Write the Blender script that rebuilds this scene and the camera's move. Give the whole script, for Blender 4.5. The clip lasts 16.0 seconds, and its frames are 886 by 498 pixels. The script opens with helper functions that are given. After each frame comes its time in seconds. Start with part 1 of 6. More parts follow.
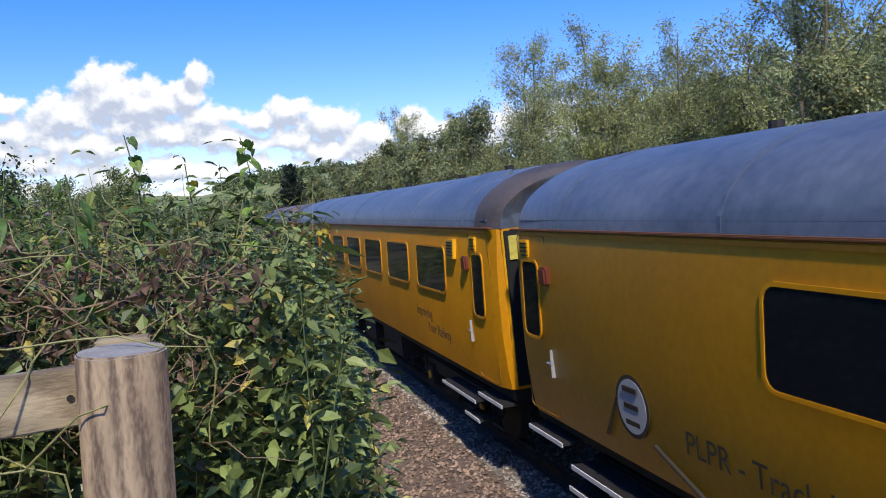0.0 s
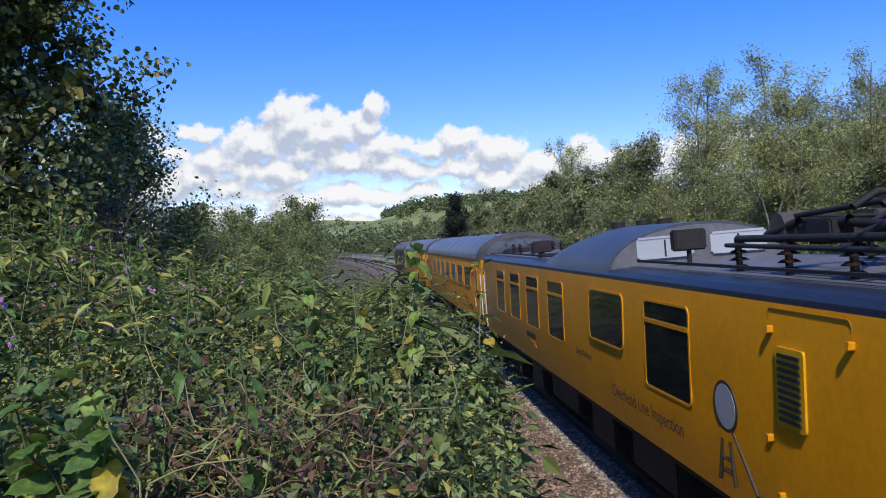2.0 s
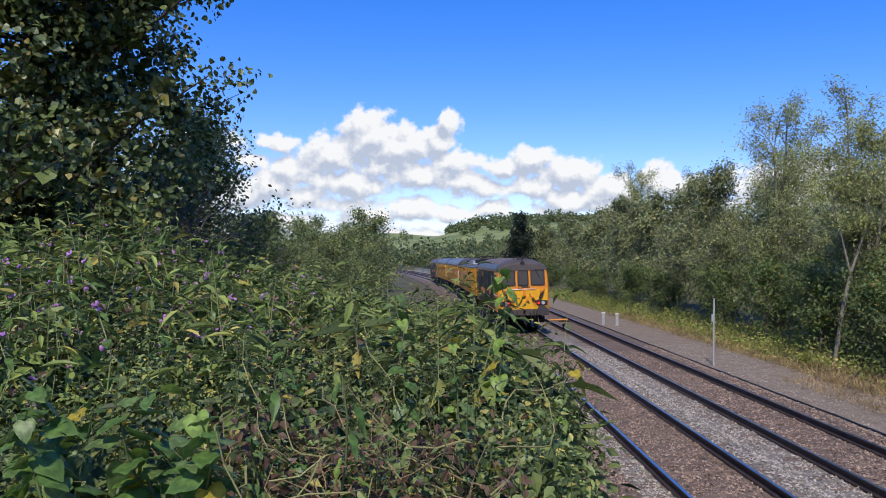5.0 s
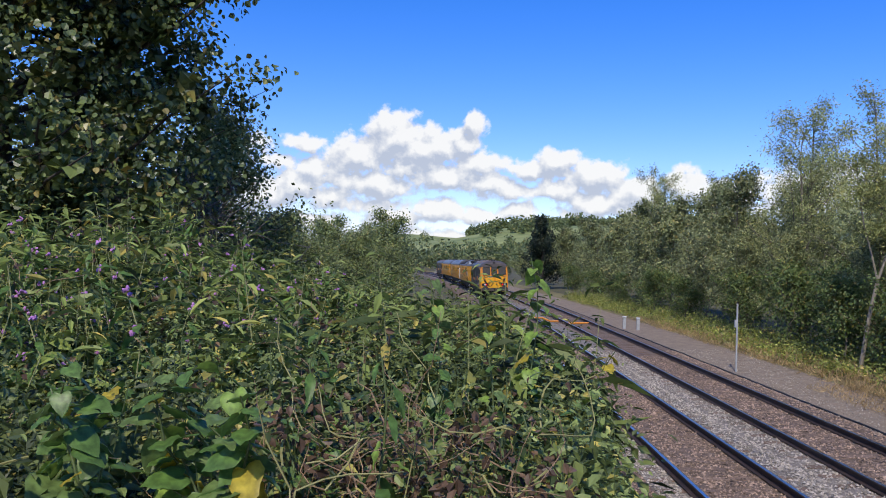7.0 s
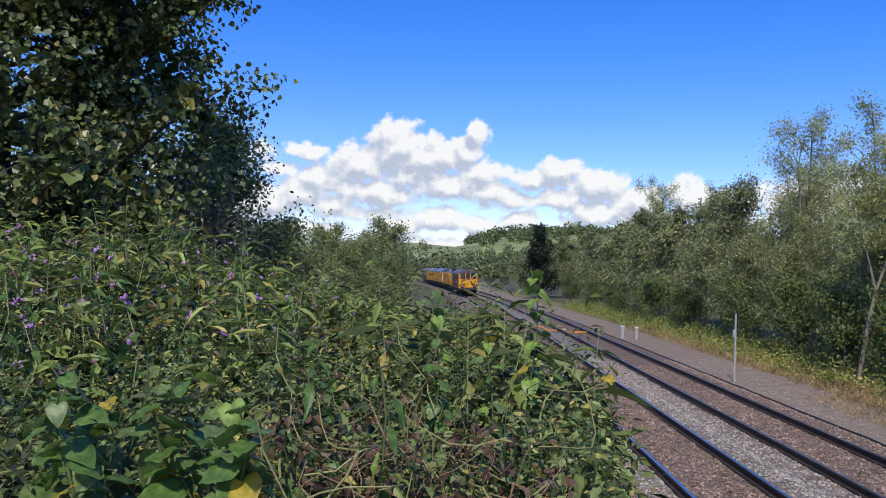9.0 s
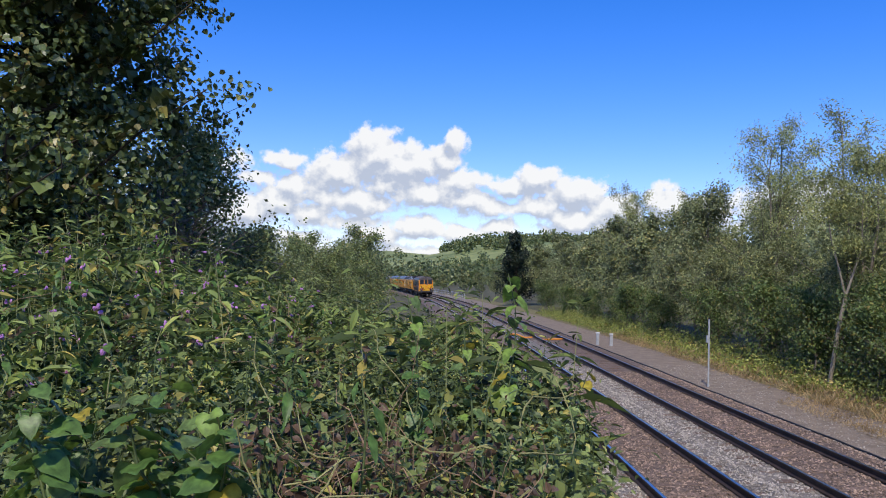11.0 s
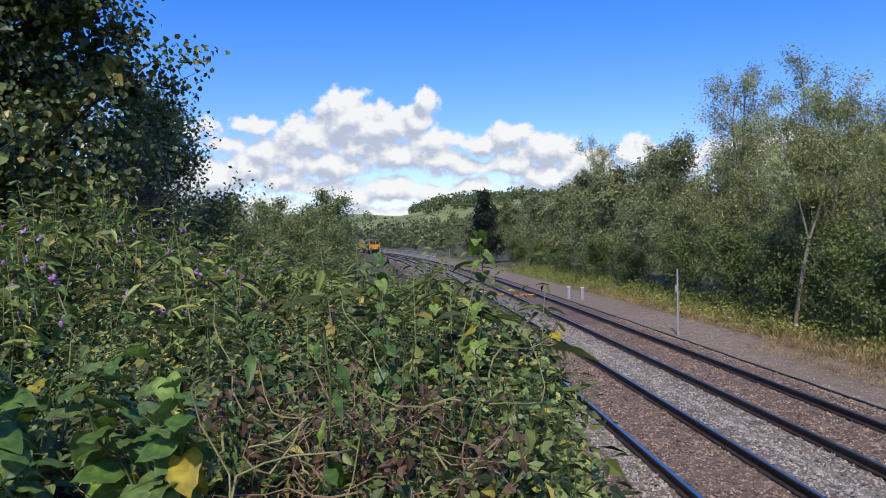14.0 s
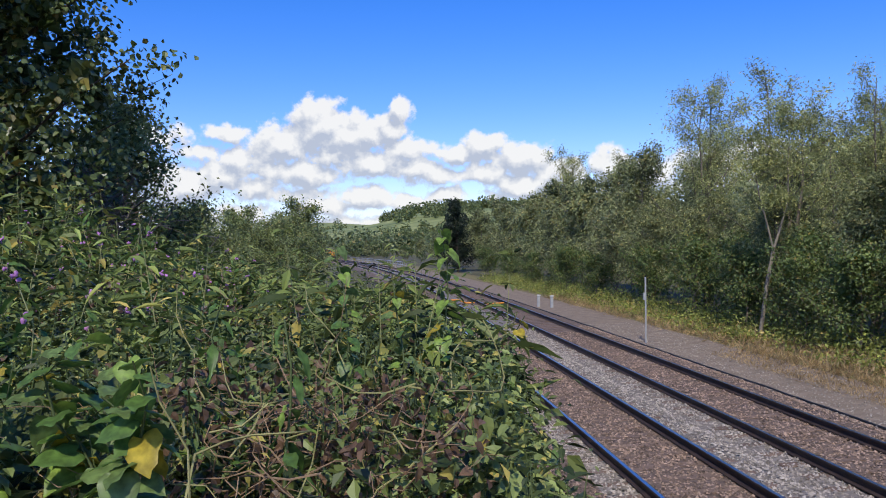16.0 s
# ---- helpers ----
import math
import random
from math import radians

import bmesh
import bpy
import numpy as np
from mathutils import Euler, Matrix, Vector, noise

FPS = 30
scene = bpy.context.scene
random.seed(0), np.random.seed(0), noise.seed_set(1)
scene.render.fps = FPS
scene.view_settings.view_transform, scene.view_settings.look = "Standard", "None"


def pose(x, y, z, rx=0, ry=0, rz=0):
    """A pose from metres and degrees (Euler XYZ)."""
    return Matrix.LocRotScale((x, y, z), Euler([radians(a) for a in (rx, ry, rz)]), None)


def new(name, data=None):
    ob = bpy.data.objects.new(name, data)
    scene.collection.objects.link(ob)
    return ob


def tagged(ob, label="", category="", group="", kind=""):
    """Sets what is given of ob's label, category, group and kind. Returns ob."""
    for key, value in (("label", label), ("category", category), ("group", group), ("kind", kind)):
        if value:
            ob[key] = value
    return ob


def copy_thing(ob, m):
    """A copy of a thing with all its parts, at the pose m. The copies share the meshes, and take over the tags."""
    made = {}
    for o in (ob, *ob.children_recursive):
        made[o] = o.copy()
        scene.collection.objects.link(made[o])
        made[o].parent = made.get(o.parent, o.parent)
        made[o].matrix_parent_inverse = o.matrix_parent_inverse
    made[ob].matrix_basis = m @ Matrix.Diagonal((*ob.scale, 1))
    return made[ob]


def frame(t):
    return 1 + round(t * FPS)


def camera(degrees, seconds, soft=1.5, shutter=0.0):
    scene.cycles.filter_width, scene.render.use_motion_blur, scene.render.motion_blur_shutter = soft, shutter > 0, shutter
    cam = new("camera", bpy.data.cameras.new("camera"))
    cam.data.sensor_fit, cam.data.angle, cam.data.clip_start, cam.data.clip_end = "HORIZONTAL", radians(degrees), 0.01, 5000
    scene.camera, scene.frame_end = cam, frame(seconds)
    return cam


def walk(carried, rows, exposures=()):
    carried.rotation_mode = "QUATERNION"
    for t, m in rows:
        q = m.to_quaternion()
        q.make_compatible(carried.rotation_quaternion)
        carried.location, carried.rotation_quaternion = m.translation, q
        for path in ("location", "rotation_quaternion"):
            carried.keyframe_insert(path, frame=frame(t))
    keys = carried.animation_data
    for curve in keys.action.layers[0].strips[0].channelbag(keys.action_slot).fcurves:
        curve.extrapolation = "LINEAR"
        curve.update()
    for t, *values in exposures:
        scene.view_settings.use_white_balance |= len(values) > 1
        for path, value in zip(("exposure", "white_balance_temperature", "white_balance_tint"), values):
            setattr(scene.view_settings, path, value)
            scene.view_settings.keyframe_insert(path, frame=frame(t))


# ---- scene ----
cam = camera(57.4, 16.0, soft=1.0)
# seconds, place, yaw, pitch, roll
ROWS = [
    (0.0, -4.674, -0.312, 3.287, -16.60, -3.14, 3.65),
    (0.3, -4.666, -0.308, 3.304, -15.84, -3.05, 3.67),
    (0.5, -4.647, -0.300, 3.345, -14.07, -2.83, 3.70),
    (0.6, -4.649, -0.289, 3.373, -12.85, -2.59, 3.64),
    (0.7, -4.653, -0.275, 3.407, -11.31, -2.29, 3.56),
    (0.8, -4.656, -0.259, 3.448, -9.50, -1.94, 3.47),
    (0.9, -4.658, -0.249, 3.473, -8.41, -1.72, 3.41),
    (1.0, -4.660, -0.242, 3.490, -7.64, -1.57, 3.37),
    (1.2, -4.663, -0.221, 3.503, -6.75, -1.38, 3.35),
    (1.5, -4.666, -0.193, 3.522, -5.51, -1.11, 3.33),
    (2.0, -4.664, -0.191, 3.553, -5.14, -0.55, 2.25),
    (2.5, -4.667, -0.173, 3.550, -5.28, 0.18, 1.32),
    (3.0, -4.676, -0.138, 3.544, -5.46, 0.72, -0.14),
    (3.5, -4.688, -0.110, 3.526, -5.19, 0.65, -1.06),
    (4.0, -4.697, -0.133, 3.548, -4.19, 0.41, -1.08),
    (4.5, -4.718, -0.123, 3.566, -3.04, 0.46, -0.85),
    (5.0, -4.746, -0.140, 3.578, -0.72, 0.72, -0.78),
    (7.5, -4.787, -0.090, 3.536, 0.73, 0.81, -1.64),
    (8.0, -4.793, -0.081, 3.539, 0.57, 0.83, -1.77),
    (8.5, -4.795, -0.075, 3.542, 0.71, 1.03, -1.80),
    (9.0, -4.787, -0.092, 3.543, 0.60, 1.42, -1.88),
    (11.5, -4.795, -0.086, 3.539, -1.47, 2.04, -1.27),
    (12.0, -4.791, -0.086, 3.535, -1.74, 2.01, -0.94),
    (12.5, -4.778, -0.077, 3.521, -1.86, 1.44, 0.03),
    (13.0, -4.778, -0.074, 3.509, -2.29, 0.25, 0.23),
    (13.5, -4.780, -0.064, 3.519, -2.92, -0.40, 0.33),
    (14.0, -4.777, -0.054, 3.525, -3.23, -0.75, 0.80),
    (14.5, -4.780, -0.047, 3.535, -3.55, -0.82, 0.80),
    (15.0, -4.777, -0.053, 3.538, -3.86, -0.58, 0.80),
    (15.5, -4.775, -0.062, 3.534, -4.52, -0.34, 0.69),
    (16.0, -4.761, -0.085, 3.492, -5.30, -0.15, 0.68),
]
walk(cam, [(t, pose(x, y, z, 90 + pitch, roll, yaw)) for t, x, y, z, yaw, pitch, roll in ROWS],
     exposures=[(0.0, 0.72), (0.6, 0.68), (1.2, 0.58), (2.0, 0.54), (5.0, 0.57), (12.0, 0.55), (16.0, 0.52)])

# ---- world, sun ----
SUN_EL, SUN_AZ = radians(48), radians(193)  # azimuth clockwise from +y
world = bpy.data.worlds.new("world")
scene.world = world
world.use_nodes = True
wn = world.node_tree
sky = wn.nodes.new("ShaderNodeTexSky")
sky.sky_type, sky.sun_disc = "NISHITA", False
sky.sun_elevation, sky.sun_rotation = SUN_EL, SUN_AZ
sky.air_density, sky.dust_density, sky.ozone_density = 1.0, 0.3, 3.0
wn.nodes["Background"].inputs[1].default_value = 0.098
rich = wn.nodes.new("ShaderNodeHueSaturation")
rich.inputs["Saturation"].default_value, rich.inputs["Value"].default_value, rich.inputs["Hue"].default_value = 1.42, 1.0, 0.507
wn.links.new(sky.outputs[0], rich.inputs["Color"])
tint = wn.nodes.new("ShaderNodeMix")
tint.data_type, tint.blend_type = "RGBA", "MULTIPLY"
tint.inputs[0].default_value = 1.0
tint.inputs[7].default_value = (1.03, 0.97, 1.34, 1)
wn.links.new(rich.outputs[0], tint.inputs[6])
wn.links.new(tint.outputs[2], wn.nodes["Background"].inputs[0])
sun = new("sun", bpy.data.lights.new("sun", "SUN"))
sun.data.energy, sun.data.angle, sun.data.color = 2.5, radians(2.0), (1.0, 0.93, 0.82)
to_sun = Vector((math.sin(SUN_AZ) * math.cos(SUN_EL), math.cos(SUN_AZ) * math.cos(SUN_EL), math.sin(SUN_EL)))
sun.matrix_world = to_sun.to_track_quat("Z", "Y").to_matrix().to_4x4()
scene.view_settings.exposure = 0.55

# ---- materials ----
def mat(name, colour, rough=0.7, metal=0.0, vary=0.25, size=6.0, bump=0.15, fine=60.0, second=None, island=0.0, objects=0.0, spec=0.5):
    """A surface with colour that varies at two scales and a fine relief."""
    m = bpy.data.materials.new(name)
    m.use_nodes = True
    t = m.node_tree
    n, l = t.nodes, t.links
    b = n["Principled BSDF"]
    b.inputs["Roughness"].default_value, b.inputs["Metallic"].default_value = rough, metal
    b.inputs["Specular IOR Level"].default_value = spec
    co = n.new("ShaderNodeTexCoord")
    big, small = n.new("ShaderNodeTexNoise"), n.new("ShaderNodeTexNoise")
    big.inputs["Scale"].default_value, small.inputs["Scale"].default_value = size, fine
    big.inputs["Detail"].default_value, small.inputs["Detail"].default_value = 5, 3
    for k in (big, small):
        l.new(co.outputs["Object"], k.inputs["Vector"])
    ramp = n.new("ShaderNodeValToRGB")
    c0 = [max(0, c * (1 - vary)) for c in colour]
    c1 = [min(1, c * (1 + vary)) for c in (second or colour)]
    ramp.color_ramp.elements[0].color, ramp.color_ramp.elements[1].color = (*c0, 1), (*c1, 1)
    ramp.color_ramp.elements[0].position, ramp.color_ramp.elements[1].position = 0.32, 0.68
    add = n.new("ShaderNodeMath")
    add.operation = "MULTIPLY_ADD"
    add.inputs[1].default_value, add.inputs[2].default_value = 0.45, 0.0
    l.new(small.outputs[0], add.inputs[0])
    mix = n.new("ShaderNodeMath")
    mix.operation = "MULTIPLY_ADD"
    mix.inputs[1].default_value = 0.55
    l.new(big.outputs[0], mix.inputs[0])
    l.new(add.outputs[0], mix.inputs[2])
    l.new(mix.outputs[0], ramp.inputs[0])
    out = ramp.outputs[0]
    for amount, node, socket in ((island, "ShaderNodeNewGeometry", "Random Per Island"), (objects, "ShaderNodeObjectInfo", "Random")):
        if amount:
            g = n.new(node)
            hsv = n.new("ShaderNodeHueSaturation")
            r = n.new("ShaderNodeMapRange")
            r.inputs["To Min"].default_value, r.inputs["To Max"].default_value = 1 - amount, 1 + amount
            l.new(g.outputs[socket], r.inputs["Value"])
            l.new(r.outputs[0], hsv.inputs["Value"])
            l.new(out, hsv.inputs["Color"])
            out = hsv.outputs[0]
    l.new(out, b.inputs["Base Color"])
    if bump:
        bp = n.new("ShaderNodeBump")
        bp.inputs["Strength"].default_value, bp.inputs["Distance"].default_value = bump, 0.02
        l.new(small.outputs[0], bp.inputs["Height"])
        l.new(bp.outputs[0], b.inputs["Normal"])
    return m


def leaf_mat(name, dark, light, tip=None, rough=0.45, thin=0.3, sheen=0.4, blotch=0.9):
    """Leaves: each island has its own tone between dark and light, a few take the tip colour; light shines through."""
    m = bpy.data.materials.new(name)
    m.use_nodes = True
    n, l = m.node_tree.nodes, m.node_tree.links
    b = n["Principled BSDF"]
    b.inputs["Roughness"].default_value, b.inputs["Specular IOR Level"].default_value = rough, sheen
    g = n.new("ShaderNodeNewGeometry")
    ramp = n.new("ShaderNodeValToRGB")
    e = ramp.color_ramp.elements
    e[0].color, e[1].color = (*dark, 1), (*light, 1)
    e[1].position = 0.9
    if tip:
        k = e.new(0.97)
        k.color = (*tip, 1)
    l.new(g.outputs["Random Per Island"], ramp.inputs[0])
    co = n.new("ShaderNodeTexCoord")
    nz = n.new("ShaderNodeTexNoise")
    nz.inputs["Scale"].default_value, nz.inputs["Detail"].default_value = blotch, 4
    l.new(co.outputs["Object"], nz.inputs["Vector"])
    r = n.new("ShaderNodeMapRange")
    r.inputs["From Min"].default_value, r.inputs["From Max"].default_value = 0.3, 0.7
    r.inputs["To Min"].default_value, r.inputs["To Max"].default_value = 0.55, 1.5
    l.new(nz.outputs[0], r.inputs["Value"])
    hsv = n.new("ShaderNodeHueSaturation")
    l.new(r.outputs[0], hsv.inputs["Value"])
    l.new(ramp.outputs[0], hsv.inputs["Color"])
    l.new(hsv.outputs[0], b.inputs["Base Color"])
    tr = n.new("ShaderNodeBsdfTranslucent")
    l.new(hsv.outputs[0], tr.inputs["Color"])
    mx = n.new("ShaderNodeMixShader")
    mx.inputs[0].default_value = thin
    l.new(b.outputs[0], mx.inputs[1])
    l.new(tr.outputs[0], mx.inputs[2])
    l.new(mx.outputs[0], n["Material Output"].inputs["Surface"])
    return m


def plain(name, colour, rough=0.5, metal=0.0, emit=0.0):
    m = bpy.data.materials.new(name)
    m.use_nodes = True
    b = m.node_tree.nodes["Principled BSDF"]
    b.inputs["Base Color"].default_value = (*colour, 1)
    b.inputs["Roughness"].default_value, b.inputs["Metallic"].default_value = rough, metal
    if emit:
        b.inputs["Emission Color"].default_value, b.inputs["Emission Strength"].default_value = (*colour, 1), emit
    return m


M = {
    "yellow": mat("yellow_paint", (0.66, 0.265, 0.003), 0.42, vary=0.10, size=1.2, bump=0.03, fine=14, second=(0.69, 0.295, 0.004)),
    "yellow_bright": mat("bright_yellow_paint", (0.76, 0.38, 0.008), 0.4, vary=0.12, size=3, bump=0.03, fine=20),
    "orange": mat("orange_paint", (0.72, 0.26, 0.02), 0.4, vary=0.12, size=2, bump=0.03, fine=20),
    "blue": mat("dark_blue_paint", (0.008, 0.010, 0.019), 0.42, vary=0.25, size=1.5, bump=0.03, fine=15),
    "roof": mat("grey_roof_paint", (0.085, 0.11, 0.15), 0.42, vary=0.25, size=1.0, bump=0.06, fine=9, second=(0.12, 0.14, 0.165)),
    "roof_brown": mat("dirty_roof", (0.21, 0.135, 0.085), 0.75, vary=0.35, size=1.6, bump=0.1, fine=20),
    "gear": mat("sooty_running_gear", (0.018, 0.015, 0.013), 0.75, vary=0.5, size=5, bump=0.3, fine=40),
    "black": plain("black_rubber", (0.012, 0.012, 0.013), 0.6),
    "glass": plain("dark_window_glass", (0.012, 0.013, 0.014), 0.06),
    "white": mat("white_paint", (0.72, 0.72, 0.70), 0.5, vary=0.1, size=8, bump=0.05),
    "steel": mat("rusty_rail_steel", (0.030, 0.020, 0.015), 0.7, 0.0, vary=0.4, size=4, bump=0.2, fine=50, second=(0.05, 0.03, 0.02)),
    "shine": plain("polished_rail_head", (0.55, 0.55, 0.56), 0.30, 1.0),
    "sleeper": mat("stained_concrete", (0.17, 0.115, 0.08), 0.9, vary=0.3, size=5, bump=0.3, fine=60, objects=0.2),
    "stone_brown": mat("rust_stained_ballast", (0.25, 0.175, 0.125), 0.9, vary=0.4, size=3, bump=0.3, fine=80, island=0.7),
    "stone_grey": mat("grey_ballast", (0.31, 0.27, 0.22), 0.9, vary=0.3, size=3, bump=0.3, fine=80, island=0.6),
    "bed_brown": mat("ballast_bed_brown", (0.15, 0.105, 0.075), 0.95, vary=0.5, size=9, bump=1.0, fine=28),
    "bed_grey": mat("ballast_bed_grey", (0.21, 0.18, 0.145), 0.95, vary=0.5, size=9, bump=1.0, fine=28),
    "cess": mat("cess_gravel", (0.235, 0.18, 0.125), 0.95, vary=0.35, size=2, bump=0.8, fine=30),
    "dry": mat("dry_grass_ground", (0.22, 0.15, 0.07), 0.95, vary=0.4, size=0.8, bump=0.6, fine=14, second=(0.16, 0.15, 0.05)),
    "ground": mat("rough_grass_ground", (0.06, 0.07, 0.022), 0.95, vary=0.5, size=0.4, bump=0.6, fine=8, second=(0.10, 0.085, 0.035)),
    "field": mat("hill_grass", (0.11, 0.18, 0.045), 0.95, vary=0.3, size=0.009, bump=0.0, fine=0.06, second=(0.27, 0.28, 0.09)),
    "bark": mat("grey_bark", (0.16, 0.13, 0.095), 0.9, vary=0.4, size=6, bump=0.5, fine=40),
    "bark_dark": mat("dark_bark", (0.06, 0.045, 0.032), 0.9, vary=0.4, size=6, bump=0.5, fine=40),
    "leaf_willow": leaf_mat("willow_leaves", (0.19, 0.215, 0.07), (0.42, 0.44, 0.165), (0.48, 0.43, 0.13)),
    # maple and deep hedge leaves: shade is put into this dark green
    "leaf_maple": leaf_mat("shaded_leaves", (0.035, 0.058, 0.016), (0.14, 0.175, 0.048), (0.24, 0.19, 0.05), rough=0.4, thin=0.18, sheen=0.5),
    "leaf_bush": leaf_mat("bush_leaves", (0.055, 0.095, 0.028), (0.19, 0.245, 0.068), (0.24, 0.20, 0.05)),
    "leaf_dark": leaf_mat("conifer_needles", (0.012, 0.022, 0.010), (0.03, 0.045, 0.02)),
    "leaf_alder": leaf_mat("alder_leaves", (0.125, 0.15, 0.06), (0.33, 0.355, 0.15), (0.40, 0.35, 0.13)),
    "leaf_hazel": leaf_mat("hazel_leaves", (0.11, 0.14, 0.055), (0.29, 0.34, 0.115), (0.36, 0.30, 0.10)),
    "bark_twig": mat("grey_dead_twigs", (0.13, 0.115, 0.10), 0.9, vary=0.3, size=6, bump=0.2, fine=40),
    "bark_pale": mat("pale_bark", (0.22, 0.19, 0.14), 0.85, vary=0.3, size=6, bump=0.4, fine=40),
    # distance haze is put into the far leaves as a lighter tone
    "leaf_far": leaf_mat("far_wood_leaves", (0.10, 0.135, 0.055), (0.20, 0.235, 0.085), (0.30, 0.26, 0.09)),
    "leaf_hedge": leaf_mat("hedge_leaves", (0.022, 0.040, 0.012), (0.245, 0.300, 0.085), (0.47, 0.385, 0.09), rough=0.5, sheen=0.4, thin=0.22),
    "leaf_dead": leaf_mat("withered_leaves", (0.07, 0.042, 0.026), (0.22, 0.135, 0.075)),
    "leaf_verge": leaf_mat("bramble_leaves", (0.13, 0.17, 0.04), (0.38, 0.40, 0.09), (0.50, 0.36, 0.12)),
    "leaf_balsam": leaf_mat("balsam_leaves", (0.026, 0.046, 0.012), (0.285, 0.350, 0.085), (0.48, 0.39, 0.09), rough=0.5, sheen=0.35),
    "big_green": leaf_mat("broad_green_leaf", (0.055, 0.115, 0.022), (0.125, 0.215, 0.045), blotch=3.5),
    "big_pale": leaf_mat("broad_pale_leaf", (0.085, 0.145, 0.038), (0.17, 0.24, 0.07), blotch=3.5),
    "big_lime": leaf_mat("broad_lime_leaf", (0.13, 0.22, 0.03), (0.23, 0.33, 0.06), blotch=3.5),
    "big_yellow": leaf_mat("yellowing_leaf", (0.30, 0.26, 0.03), (0.48, 0.36, 0.04), blotch=3.0),
    "grass_dry": leaf_mat("dry_grass_blades", (0.260, 0.182, 0.091), (0.494, 0.351, 0.169), thin=0.2),
    "grass_green": leaf_mat("coarse_grass_blades", (0.07, 0.09, 0.03), (0.22, 0.22, 0.08), (0.35, 0.28, 0.12), thin=0.2),
    "stem_vine": mat("bindweed_vine", (0.26, 0.24, 0.08), 0.6, vary=0.3, size=10, bump=0.1),
    "wood_end": mat("greyed_end_grain", (0.30, 0.285, 0.25), 0.85, vary=0.3, size=20, bump=0.3, fine=120),
    "stem": mat("green_stem", (0.09, 0.12, 0.035), 0.6, vary=0.3, size=10, bump=0.1),
    "stem_pale": mat("pale_balsam_stalk", (0.30, 0.30, 0.12), 0.6, vary=0.3, size=10, bump=0.1),
    "stem_dry": mat("dry_stem", (0.26, 0.17, 0.09), 0.8, vary=0.4, size=10, bump=0.1),
    "pink": plain("pink_petals", (0.45, 0.20, 0.42), 0.5),
    "red_lens": plain("red_tail_lamp", (0.75, 0.02, 0.015), 0.2, emit=0.7),
    "lens": plain("headlight_glass", (0.42, 0.42, 0.40), 0.1),
    "red_brown": mat("brown_lamp_box", (0.16, 0.035, 0.015), 0.5, vary=0.2),
    "lettering": plain("dark_lettering", (0.045, 0.035, 0.02), 0.6),
    "seam": plain("dark_yellow_seam", (0.30, 0.13, 0.006), 0.6),
    "pale": plain("pale_enamel", (0.42, 0.42, 0.40), 0.5),
    "pale_grey": mat("pale_grey_paint", (0.36, 0.37, 0.37), 0.5, vary=0.2, size=4, bump=0.05),
    "pale_bronze": mat("bronze_plate", (0.30, 0.16, 0.06), 0.5, 0.4, vary=0.2),
    "deck": mat("grey_roof_deck", (0.13, 0.13, 0.135), 0.6, vary=0.25, size=1.5, bump=0.08, fine=12),
    "gutter_blue": mat("blue_black_gutter", (0.022, 0.027, 0.042), 0.4, vary=0.3, size=2, bump=0.04, fine=12),
    "roof_blue": mat("blue_grey_roof", (0.060, 0.068, 0.082), 0.45, vary=0.3, size=1.2, bump=0.05, fine=10),
    "cab_roof": mat("dusty_cab_roof", (0.085, 0.07, 0.06), 0.65, vary=0.35, size=1.8, bump=0.08, fine=15),
    "notice": mat("yellow_notice", (0.62, 0.52, 0.10), 0.5, vary=0.3, size=12, bump=0.0),
    "insul": plain("brown_glazed_porcelain", (0.035, 0.02, 0.015), 0.25),
    "slat": plain("dark_grey_slat", (0.05, 0.055, 0.065), 0.45),
    "seal": plain("black_window_seal", (0.015, 0.015, 0.015), 0.5),
    "glass_cab": plain("cab_glass", (0.035, 0.042, 0.05), 0.05),
    "glass_pale": plain("pale_observation_glass", (0.42, 0.45, 0.46), 0.12),
    "hose": plain("black_hose", (0.015, 0.014, 0.013), 0.5),
    "buffer": mat("worn_buffer_steel", (0.055, 0.05, 0.045), 0.6, 0.3, vary=0.4, size=6, bump=0.1),
    "beam": mat("dusty_beam", (0.07, 0.058, 0.048), 0.8, vary=0.4, size=4, bump=0.2),
    "orange_letter": plain("orange_lettering", (0.36, 0.15, 0.05), 0.5),
}


